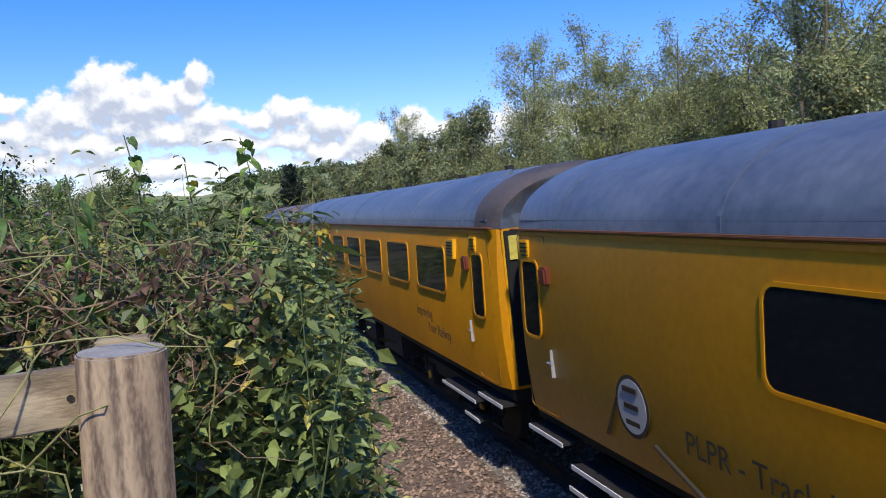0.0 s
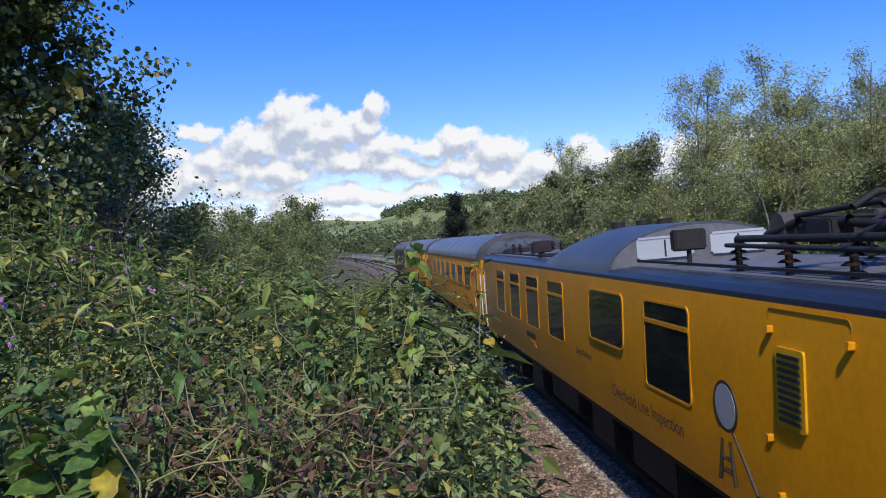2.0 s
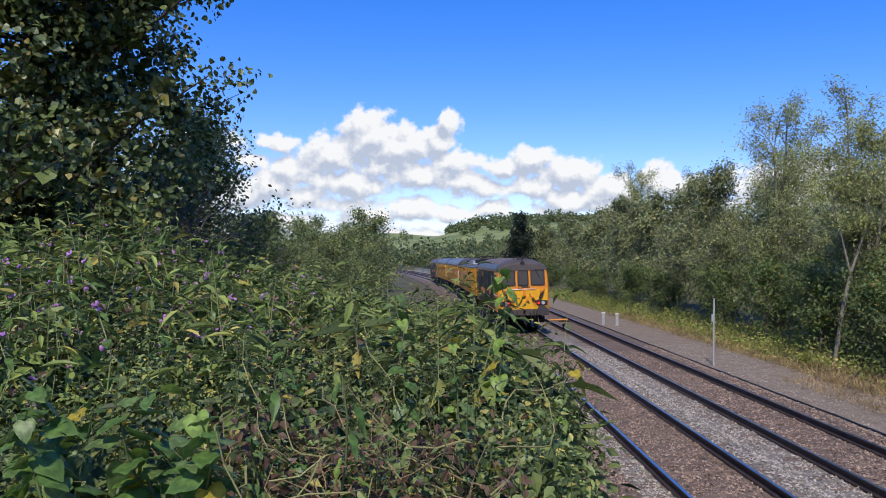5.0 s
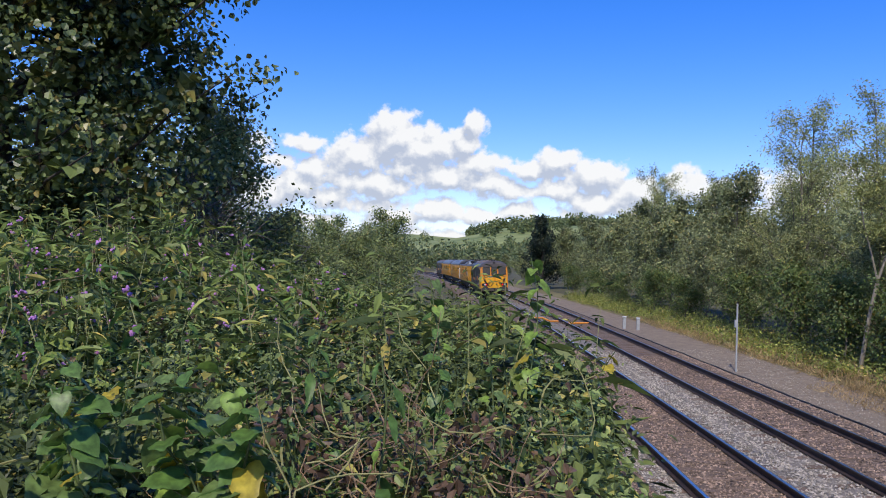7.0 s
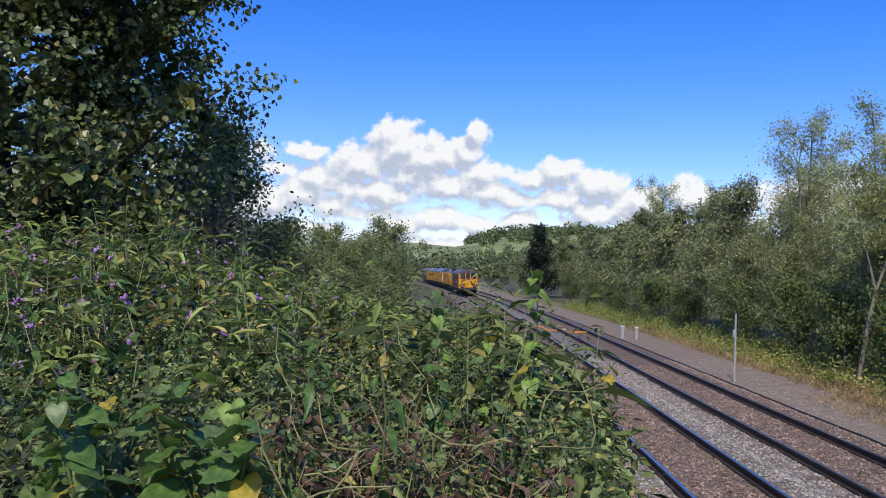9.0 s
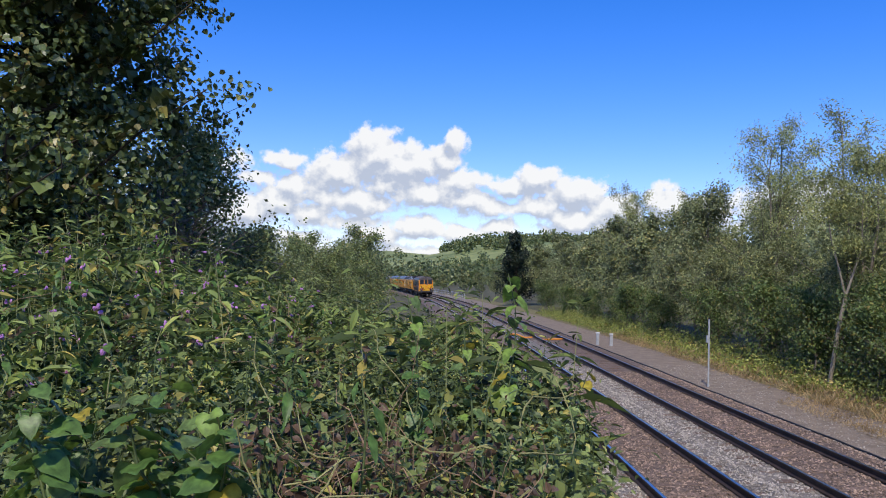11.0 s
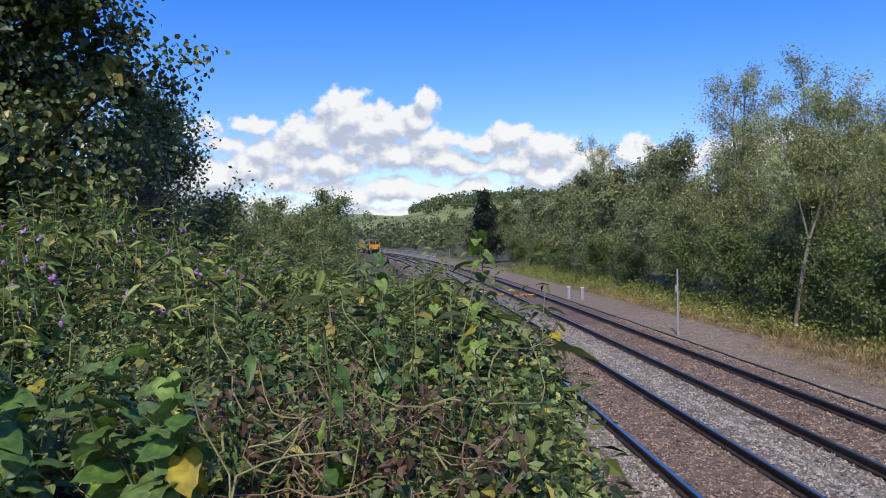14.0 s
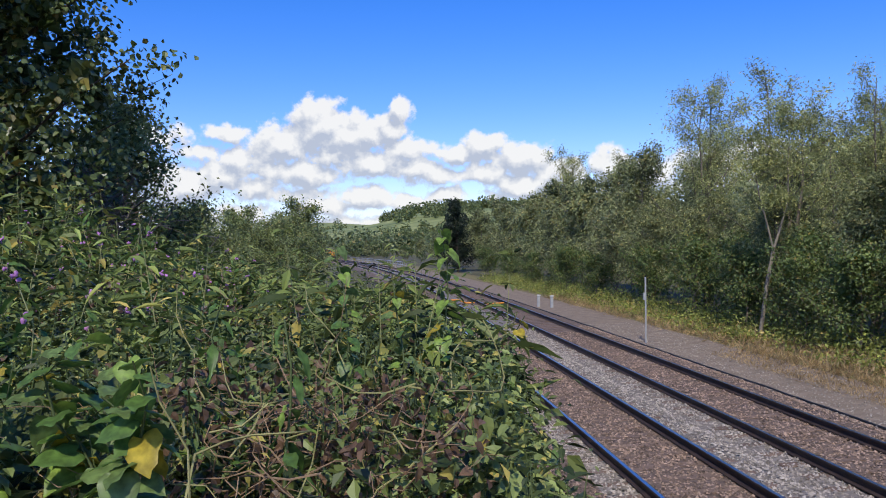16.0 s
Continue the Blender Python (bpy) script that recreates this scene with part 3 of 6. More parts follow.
    l.new(here, alpha.inputs["Value"])
    # sunlit tops and grey undersides are painted from the density difference upwards
    lit = n.new("ShaderNodeMapRange")
    lit.inputs["From Min"].default_value, lit.inputs["From Max"].default_value = -0.28, 0.34
    l.new(math_node("SUBTRACT", here, above), lit.inputs["Value"])
    tone = n.new("ShaderNodeValToRGB")
    tone.color_ramp.elements[0].color, tone.color_ramp.elements[1].color = (0.54, 0.60, 0.73, 1), (1.0, 1.0, 1.0, 1)
    l.new(lit.outputs[0], tone.inputs[0])
    glow, clear, mix = n.new("ShaderNodeEmission"), n.new("ShaderNodeBsdfTransparent"), n.new("ShaderNodeMixShader")
    glow.inputs["Strength"].default_value = 0.64
    l.new(tone.outputs[0], glow.inputs["Color"])
    l.new(math_node("MULTIPLY", alpha.outputs[0], 0.97), mix.inputs[0])
    l.new(clear.outputs[0], mix.inputs[1])
    l.new(glow.outputs[0], mix.inputs[2])
    l.new(mix.outputs[0], n["Material Output"].inputs["Surface"])
    M["cloud"] = m


def clouds():
    cloud_material()
    az, el = np.meshgrid(np.linspace(-55, 65, 61), np.linspace(-1, 22, 13))
    r = 3200
    a, e = np.radians(az), np.radians(el)
    v = np.stack([r * np.sin(a) * np.cos(e), r * np.cos(a) * np.cos(e), r * np.sin(e)], -1).reshape(-1, 3)
    i, j = np.meshgrid(np.arange(12), np.arange(60), indexing="ij")
    f = np.stack([i * 61 + j, i * 61 + j + 1, (i + 1) * 61 + j + 1, (i + 1) * 61 + j], -1).reshape(-1, 4)
    me = mesh_np("clouds", v, f, "cloud", True)
    uv = me.uv_layers.new(name="bearing")
    uv.data.foreach_set("uv", np.stack([az.ravel(), el.ravel()], 1)[f.ravel()].astype(np.float32).ravel())
    return tagged(new("backdrop", me), "white cumulus clouds low over the hills", "clouds", kind="structure")


cloud_sheet = clouds()

# ---- trees ----
def grow(rng, height, trunk_r, spread, first, limbs, twigs, lean=(0, 0), forks=1, rise=0.6, fine=5, vary=(0.65, 1.15), twig=(0.18, 0.42)):
    """Trunk, limbs and twigs as tubes; returns them and the places where leaves grow."""
    wood, spots = [], []
    for k in range(forks):
        side = np.array([math.cos(k * 2.4 + 1), math.sin(k * 2.4 + 1), 0]) * (0.22 * height / 3 if forks > 1 else 0)
        n = 9
        s = np.linspace(0, 1, n)
        pts = np.stack([s * lean[0] + side[0] * s, s * lean[1] + side[1] * s, s * height * (1 if k == 0 else rng.uniform(0.8, 0.95))], 1)
        pts[1:, :2] += np.cumsum(rng.normal(0, 0.025 * height / n * 2, (n - 1, 2)), 0)
        wood.append(tube(pts, trunk_r, 7, trunk_r * 0.12))
        for q in range(limbs // forks):
            f = first + (0.97 - first) * (q + rng.random()) / (limbs // forks)
            base = np.array([np.interp(f, s, pts[:, i]) for i in range(3)])
            ang = rng.uniform(0, 2 * np.pi)
            reach = spread * (1.0 - 0.75 * ((f - first) / (1 - first)) ** 1.6) * rng.uniform(*vary)
            d = np.array([math.cos(ang), math.sin(ang), rise * rng.uniform(0.5, 1.5)])
            m = 5
            w = np.linspace(0, 1, m)[:, None]
            lp = base + d * reach * w + np.array([0, 0, 0.15 * reach]) * w ** 2
            lp[1:] += np.cumsum(rng.normal(0, 0.05 * reach, (m - 1, 3)), 0)
            wood.append(tube(lp, trunk_r * 0.32 * (1 - f * 0.6), 5, 0.008))
            for z in range(twigs):
                g = rng.uniform(0.25, 1.0)
                tb = np.array([np.interp(g, w[:, 0], lp[:, i]) for i in range(3)])
                td = rng.normal(size=3) * np.array([1, 1, 0.7]) + np.array([0, 0, 0.25]) + d * 0.4
                td /= np.linalg.norm(td)
                ln = reach * rng.uniform(*twig)
                tp = tb + td * ln * np.linspace(0, 1, 3)[:, None] + rng.normal(0, 0.03 * ln, (3, 3))
                if z < fine:
                    wood.append(tube(tp, 0.012, 3, 0.004))
                spots.append(np.concatenate([tp[0], tp[2]]))
    return wood, np.array(spots)


def tree(name, label, category, seed, height, trunk_r, spread, first, limbs, twigs, n_leaves, leaf, leaf_size, bark="bark", lean=(0, 0), forks=1,
         rise=0.6, scatter=0.28, aspect=0.5, up=0.5, group="", fine=5, rich=False, droop=0.3, vary=(0.65, 1.15), inner=0, twig=(0.18, 0.42)):
    """One tree or shrub: trunk with limbs, and a crown of single leaves in clumps."""
    rng = np.random.default_rng(seed)
    wood, spots = grow(rng, height, trunk_r, spread, first, limbs, twigs, lean, forks, rise, fine, vary, twig)
    root = tagged(new(name), label, category, group)
    part("trunk", mesh_np("trunk", *join(wood), bark, True), None, root)
    k = rng.integers(0, len(spots), n_leaves)
    w = rng.uniform(0.1, 1.1, n_leaves)[:, None]
    c = spots[k, :3] * (1 - w) + spots[k, 3:] * w + rng.normal(0, scatter, (n_leaves, 3))
    c[:, 2] = np.maximum(c[:, 2], 0.1)
    # leaves turn outward from their twig and from the crown's middle, as they do towards the light
    axis = np.array([0, 0, 1.0]) * c[:, 2:3] * 0.8
    out = (c - spots[k, :3]) / (scatter + 0.3) + (c - axis) / (spread + 0.1) + np.array([0, 0, 0.7])
    out /= np.linalg.norm(out, axis=1)[:, None] + 1e-9
    data = leaves(c, leaf_size, rng, up, aspect, 0.25, rich, out, droop)
    part("crown", mesh_np("crown", *data, leaf), None, root)
    if inner:
        q = spots[rng.integers(0, len(spots), inner), :3] * np.array([0.86, 0.86, 0.98])
        part("inner_crown", mesh_np("inner_crown", *leaves(q, leaf_size * 2.6, rng, 0.3, 0.9), leaf), None, root, "shaded foliage inside the crown")
    return root


def place(src, spots):
    """Copies of a tree at (x, y, turn, size)."""
    made = []
    for x, y, turn, size in spots:
        u = x - float(line_x(y)[0])
        z = float(lift(np.array([u]), np.array([y]))[0]) - 0.08
        c = copy_thing(src, pose(x, y, z, 0, 0, turn))
        c.scale = (size, size, size)
        made.append(c)
    return made


def keep_one(src, x, y, turn=0.0, size=1.0):
    u = x - float(line_x(y)[0])
    src.matrix_basis = pose(x, y, float(lift(np.array([u]), np.array([y]))[0]) - 0.08, 0, 0, turn)
    src.scale = (size, size, size)
    return src


rnd = random.Random(4)
G_R = "trees along the far side of the line"
willow = tree("willow_tree", "tall airy grey-green willow tree beside the railway", "tree", 11, 12.5, 0.14, 3.4, 0.22, 34, 6, 13500, "leaf_willow", 0.155, group=G_R, rise=0.8, scatter=0.24, aspect=0.36, forks=2)
willow_b = tree("willow_tree", "tall airy grey-green willow tree beside the railway", "tree", 12, 12.0, 0.12, 3.0, 0.25, 33, 5, 11500, "leaf_willow", 0.155, group=G_R, rise=0.9, scatter=0.25, aspect=0.38, forks=3)
alder = tree("alder_tree", "dense olive-green alder tree beside the railway", "tree", 13, 9.5, 0.12, 3.2, 0.10, 40, 5, 11500, "leaf_alder", 0.20, group=G_R, scatter=0.30, aspect=0.55, fine=3)
bush = tree("bush", "dense green bush beside the railway", "bush", 14, 3.6, 0.05, 2.1, 0.05, 28, 6, 6200, "leaf_bush", 0.145, group="bushes beside the line", scatter=0.2, aspect=0.6)
keep_one(willow, 14.2, 43.5, 20)
keep_one(willow_b, 15.0, 36.5, 100)
keep_one(alder, 13.0, 52, 0, 1.0)
keep_one(bush, 11.5, 39, 0)
place(willow, [(14.8, 29.5, 200, 0.78), (14.2, 21, 60, 1.0), (15.5, 14, 130, 1.0), (14.5, 76, 80, 1.0), (18, 52, 10, 0.9), (19, 26, 250, 0.85), (20, 100, 40, 0.95), (20, 9, 40, 1.05)])
place(willow_b, [(17.5, 33, 0, 0.82), (14, 24.5, 210, 0.78), (17, 18, 300, 1.05), (16, 62, 70, 0.9), (21, 42, 140, 0.85), (17.5, 86, 30, 0.9), (14.5, 8, 33, 1.0)])
alder_far = tree("alder_tree", "dense olive-green alder tree farther along the railway", "tree", 15, 9.5, 0.12, 3.2, 0.06, 30, 5, 7000, "leaf_alder", 0.27, group=G_R, scatter=0.36, aspect=0.7, fine=2)
keep_one(alder_far, 13.5, 68, 200, 0.95)
place(alder, [(14, 60, 40, 1.0), (15.5, 47, 70, 0.9), (16, 39, 300, 0.8), (16.5, 29, 210, 0.75), (16, 22, 90, 0.75), (16, 12, 10, 0.8), (12.6, 33.5, 10, 0.6), (13.2, 27.5, 60, 0.62), (12.8, 41, 100, 0.62), (12.4, 47, 160, 0.6), (13.2, 19, 200, 0.7), (12.6, 57, 20, 0.7)])
place(alder_far, [(14.5, 80, 70, 1.0), (14, 90, 170, 0.95), (13.5, 102, 20, 0.9), (12, 118, 40, 0.9), (10.5, 135, 90, 0.9), (8.5, 155, 10, 0.6), (7, 180, 50, 0.55), (4.5, 205, 50, 0.5), (17, 130, 0, 1.1), (16, 160, 0, 0.8), (14, 195, 0, 0.7), (0, 232, 50, 0.5), (-5, 262, 50, 0.5), (12.6, 73, 20, 0.7)])
place(bush, [(11.2, 33, 50, 0.9), (11.6, 29, 90, 0.85), (11.6, 25.5, 140, 0.9), (12, 20, 200, 0.9), (11.5, 46, 20, 0.9), (11.0, 55, 70, 0.8), (11.2, 64, 170, 0.9), (10.8, 75, 240, 0.8),
             (11.5, 16, 10, 0.9), (10.5, 88, 10, 0.8), (10, 100, 70, 0.9), (12.6, 36, 0, 1.0), (13, 31, 0, 1.0), (13, 23, 60, 1.0)])
# left side
# the maple's leaf colour is darkened to stand for shade falling on it
maple = tree("maple_tree", "large field maple tree with dense crown, its green darkened for shade", "tree", 21, 16.0, 0.28, 5.0, 0.10, 190, 18, 84000, "leaf_maple", 0.105, "bark_dark", rise=0.28, scatter=0.13, aspect=0.85, up=0.5, fine=3, rich="lobed", vary=(0.80, 1.0), inner=17000, twig=(0.10, 0.24))
keep_one(maple, -12.8, 14.0, 0)
maple.location.z -= 1.2

hazel = tree("hazel_bush", "tall dull-green hazel bush at the foot of the bank", "bush", 22, 7.0, 0.09, 2.8, 0.06, 50, 9, 13500, "leaf_hazel", 0.14, "bark_dark", group="bushes on the near side", scatter=0.26, aspect=0.65)
keep_one(hazel, -11.6, 23, 0, 0.95)
hazel_far = tree("hazel_bush", "dull-green hazel bush farther along the near side", "bush", 23, 7.0, 0.09, 2.8, 0.05, 30, 6, 7500, "leaf_hazel", 0.20, "bark_dark", group="bushes on the near side", scatter=0.3, aspect=0.7, fine=2)
keep_one(hazel_far, -8.6, 47, 200, 0.5)
place(hazel, [(-10.6, 27, 90, 0.6), (-13.2, 27, 180, 0.9), (-12.5, 36, 30, 0.6), (-9.6, 40, 60, 0.62), (-12, 43, 100, 0.55), (-11.6, 32, 20, 0.6), (-18.5, 16, 10, 1.5), (-16, 24, 70, 1.2)])
place(hazel_far, [(-9.6, 53, 10, 0.72), (-9.9, 61, 140, 0.92), (-10.6, 70, 50, 0.78), (-11, 84, 50, 0.85), (-12.5, 100, 80, 0.9), (-15.5, 118, 80, 0.95), (-18.5, 140, 20, 1.0), (-22, 165, 20, 1.0),
                  (-13.2, 58, 0, 0.82), (-15.5, 66, 60, 0.85), (-17.5, 56, 10, 0.8), (-12.0, 66, 200, 0.8), (-20, 75, 10, 1.0), (-30, 110, 10, 1.2)])
thicket = tree("bare_bush", "grey leafless thicket of dead twigs beside the maple", "bush", 24, 3.6, 0.05, 2.4, 0.08, 40, 16, 1800, "leaf_dead", 0.06, "bark_twig", scatter=0.12, fine=16)
keep_one(thicket, -10.2, 15.6, 40, 1.0)

# dark ivy-clad tree by the line
ivy = tree("ivy_tree", "dark ivy-clad tree standing beside the railway", "tree", 41, 10.5, 0.2, 2.9, 0.05, 50, 12, 12000, "leaf_dark", 0.24, "bark_dark", rise=0.5, scatter=0.25, aspect=0.7)
keep_one(ivy, 8.4, 118, 0)
# slender pale tree with a forked trunk
pale = tagged(new("ash_sapling"), "slender pale-barked tree with a forked trunk", "tree")
rng_p = np.random.default_rng(5)
stemline = np.array([(0, 0, 0), (0.18, 0, 1.2), (0.36, 0, 2.4), (0.62, 0, 3.6)])
fork_a = np.array([(0.62, 0, 3.6), (0.40, 0, 4.5), (0.10, 0.1, 5.8), (-0.1, 0.1, 7.0), (-0.3, 0, 8.4)])
fork_b = np.array([(0.62, 0, 3.6), (0.95, 0, 4.6), (1.25, 0, 5.6), (1.3, 0.1, 7.0), (1.4, 0, 9.0)])
twigs = []
spots_p = []
for line in (fork_a, fork_b):
    for k in range(16):
        w = rng_p.uniform(0.35, 1)
        s_ = np.linspace(0, 1, len(line))
        b_ = np.array([np.interp(w, s_, line[:, i]) for i in range(3)])
        d_ = np.array([rng_p.normal(), rng_p.normal(), 0.7]) * rng_p.uniform(0.5, 1.1)
        twigs.append(tube([b_, b_ + d_ * 0.5 + (0, 0, 0.05), b_ + d_], 0.015, 4, 0.004))
        spots_p.append(np.concatenate([b_ + d_ * 0.4, b_ + d_]))
part("trunk", mesh_np("trunk", *join([tube(stemline, 0.085, 8, 0.07), tube(fork_a, 0.05, 7, 0.008), tube(fork_b, 0.055, 7, 0.008)] + twigs), "bark_pale", True), None, pale)
sp = np.array(spots_p)
kk = rng_p.integers(0, len(sp), 9000)
ww = rng_p.uniform(0, 1.1, 9000)[:, None]
part("crown", mesh_np("crown", *leaves(sp[kk, :3] * (1 - ww) + sp[kk, 3:] * ww + rng_p.normal(0, 0.22, (9000, 3)), 0.12, rng_p, 0.25, 0.45), "leaf_willow"), None, pale)
keep_one(pale, 10.5, 30.4, 0)


# ---- far woods ----
def woods(name, label, seed, count, spot, size, per, leaf, material):
    """Many far trees: heaps of leaf clumps standing on the hills."""
    rng = np.random.default_rng(seed)
    out = []
    for _ in range(count):
        p = spot(rng)
        if p is None:
            continue
        x, y = p
        z = float(hill_h(np.array(x), np.array(y)))
        s = size * rng.uniform(0.6, 1.25)
        d = rng.normal(size=(per, 3))
        d /= np.linalg.norm(d, axis=1)[:, None]
        c = np.array([x, y, max(z, 0) + s * 0.55]) + d * (rng.random((per, 1)) ** 0.35) * np.array([s * 0.5, s * 0.5, s * 0.6])
        out.append(c)
    c = np.concatenate(out)
    return tagged(new(name, mesh_np(name, *leaves(c, leaf, rng, 0.3, 0.8), material)), label, "woods", kind="stuff")


def polar_spot(az0, az1, r0, r1):
    def f(rng):
        a, r = radians(rng.uniform(az0, az1)), rng.uniform(r0, r1)
        return -4.8 + r * math.sin(a), r * math.cos(a)
    return f


woods("woods", "wooded ridge along the top of the far hill", 51, 420, polar_spot(1.0, 20, 960, 1120), 11, 55, 3.2, "leaf_far")
woods("woods", "hedgerow trees across the green hillside", 52, 110, lambda rng: (lambda q: (-4.8 + (620 + 25 * q[1]) * math.sin(radians(q[0])), (620 + 25 * q[1]) * math.cos(radians(q[0]))))((rng.uniform(-1, 12), rng.normal())), 8, 45, 2.0, "leaf_far")
woods("woods", "hedgerow trees across the green hillside", 53, 40, lambda rng: (lambda q: (-4.8 + (800 + 12 * q[1]) * math.sin(radians(q[0])), (800 + 12 * q[1]) * math.cos(radians(q[0]))))((rng.uniform(2, 8), rng.normal())), 9, 45, 2.4, "leaf_far")
woods("woods", "trees at the foot of the hill beyond the bend", 54, 330, polar_spot(-14, 12, 290, 520), 8.5, 80, 1.3, "leaf_far")
woods("woods", "distant woods on the low ridge", 55, 160, polar_spot(-30, 0, 1150, 1900), 14, 40, 4.0, "leaf_far")
woods("woods", "wooded hillside rising behind the trees", 56, 700, polar_spot(14, 75, 90, 330), 9, 75, 1.2, "leaf_alder")


# ---- the train ----
def shell(profile, ys, bm=None, close=True):
    """Sweeps a cross-section (x, z) along y. ys: places along the length, each with a scale of the section about its base."""
    bm = bm or bmesh.new()
    rings = []
    for y, sx, sz, z0 in ys:
        rings.append([bm.verts.new((x * sx, y, z0 + (z - z0) * sz)) for x, z in profile])
    for a, b in zip(rings, rings[1:]):
        for k in range(len(profile) - 1):
            bm.faces.new((a[k], a[k + 1], b[k + 1], b[k]))
    if close:
        for r in (rings[0], rings[-1]):
            bm.faces.new(r)
    bmesh.ops.recalc_face_normals(bm, faces=bm.faces[:])
    return bm


def arc_roof(half, z0, z1, n=14, power=2.3):
    """Roof line from the right cantrail over to the left one."""
    return [(half * math.copysign(abs(math.cos(a)) ** (2 / power), math.cos(a)), z0 + (z1 - z0) * abs(math.sin(a)) ** (2 / power)) for a in [math.pi * k / n for k in range(n + 1)]]


SIDE = [(1.35, 1.08), (1.385, 1.35), (1.405, 1.75), (1.405, 2.15), (1.385, 2.6), (1.345, 2.99)]


def side_x(z):
    return float(np.interp(z, [p[1] for p in SIDE], [p[0] for p in SIDE]))


def rounded(w, h, r, n=4):
    pts = []
    for cx, cy, a0 in ((w / 2 - r, h / 2 - r, 0), (-w / 2 + r, h / 2 - r, 90), (-w / 2 + r, -h / 2 + r, 180), (w / 2 - r, -h / 2 + r, 270)):
        pts += [(cx + r * math.cos(radians(a0 + 90 * k / n)), cy + r * math.sin(radians(a0 + 90 * k / n))) for k in range(n + 1)]
    return pts


def pane_mesh(w, h, r, depth=0.012, border=None):
    """A rounded plate in the y-z plane that faces -x; with border, a frame of that width."""
    bm = bmesh.new()
    o = [bm.verts.new((-depth, -a, b)) for a, b in rounded(w, h, r)]
    ob = [bm.verts.new((0, -a, b)) for a, b in rounded(w, h, r)]
    n = len(o)
    for k in range(n):
        bm.faces.new((o[k], o[(k + 1) % n], ob[(k + 1) % n], ob[k]))
    if border:
        q = rounded(w - 2 * border, h - 2 * border, max(0.01, r - border))
        i = [bm.verts.new((-depth, -a, b)) for a, b in q]
        ib = [bm.verts.new((0, -a, b)) for a, b in q]
        for k in range(n):
            bm.faces.new((o[k], i[k], i[(k + 1) % n], o[(k + 1) % n]))
            bm.faces.new((i[k], ib[k], ib[(k + 1) % n], i[(k + 1) % n]))
    else:
        bm.faces.new(o)
    bmesh.ops.recalc_face_normals(bm, faces=bm.faces[:])
    return bm


def on_side(y, z0, z1, left=True, out=0.0):
    """Pose of a plate on a vehicle's side between two heights."""
    a, b = side_x(z0) + out, side_x(z1) + out
    x, tilt = (a + b) / 2, math.degrees(math.atan((a - b) / (z1 - z0)))
    m = pose(-x, y, (z0 + z1) / 2, 0, tilt, 0)
    return m if left else pose(0, 0, 0, 0, 0, 180) @ pose(-x, -y, (z0 + z1) / 2, 0, tilt, 0)


def window(parent, y, w, z0, z1, r=0.09, left=True, name="window", bar=None, frame="yellow"):
    """A side window: frame, dark pane and, where it has one, a rail under the top light."""
    f = part(name, pane_mesh(w + 0.06, z1 - z0 + 0.06, r + 0.03, 0.014, 0.030), frame, parent)
    f.matrix_basis = on_side(y, z0, z1, left, 0.006)
    part("pane", pane_mesh(w + 0.004, z1 - z0 + 0.004, r, 0.008), "glass", f)
    if bar:
        b = part("transom", boxed(-0.02, 0, -w / 2, w / 2, bar - 0.025, bar + 0.025), frame, f)
    return f


def bogie(parent, y, wheelbase, r=0.46):
    """A bogie: side frames, wheels, axle boxes and springs."""
    b = part("bogie", boxed(-0.9, 0.9, y - 0.25, y + 0.25, 0.45, 0.72, 0.03), "gear", parent)
    for s in (-1, 1):
        part("side_frame", boxed(s * 1.06 - 0.06, s * 1.06 + 0.06, y - wheelbase / 2 - 0.35, y + wheelbase / 2 + 0.35, 0.52, 0.78, 0.03), "gear", b)
        for e in (-1, 1):
            yy = y + e * wheelbase / 2
            w = drum(r, 0.13, 28, pose(s * 0.75, yy, r, 0, 90, 0))
            part("wheel", w, "gear", b)
            part("axle_box", boxed(s * 1.06 - 0.12, s * 1.06 + 0.12, yy - 0.16, yy + 0.16, 0.32, 0.66, 0.03), "gear", b)
            part("spring", drum(0.09, 0.3, 10, pose(s * 1.08, yy + e * 0.36, 0.62)), "gear", b)
    return b


def bar_between(a, b, r=0.018, sides=6):
    return mesh_np("rod", *tube(np.array([a, b], float), r, sides), "white", True)


def letters(words, size, material, parent, m, name="lettering"):
    """Painted writing on a side."""
    cu = bpy.data.curves.new("lettering", "FONT")
    cu.body, cu.size, cu.align_x, cu.extrude = words, size, "CENTER", 0.001
    tmp = bpy.data.objects.new("lettering", cu)
    me = bpy.data.meshes.new_from_object(tmp)
    bpy.data.objects.remove(tmp)
    me.materials.clear()
    me.materials.append(M[material])
    ob = part(name, me, None, parent)
    ob.matrix_basis = m
    return ob


def side_text(words, size, material, parent, y, z):
    """Writing on the side that faces the fence: read along the length towards the train's tail."""
    x = side_x(z + size / 3) + 0.008
    return letters(words, size, material, parent, pose(-x, y, z, 90, 0, -90))


def plate(parent, name, y, z, w, h, material, label="", r=0.02, left=True, depth=0.012, out=0.003):
    """A flat plate fixed to a vehicle's side."""
    p = part(name, pane_mesh(w, h, r, depth), material, parent, label)
    p.matrix_basis = on_side(y, z - h / 2, z + h / 2, left, out)
    return p


def rod(parent, name, pts, r, material, label="", sides=6):
    return part(name, mesh_np(name, *tube(np.array(pts, float), r, sides), material, True), None, parent, label)


def smooth_quads(ob):
    ob.data.polygons.foreach_set("use_smooth", [True] * len(ob.data.polygons))
    ob.data.set_sharp_from_angle(angle=radians(34))
    return ob


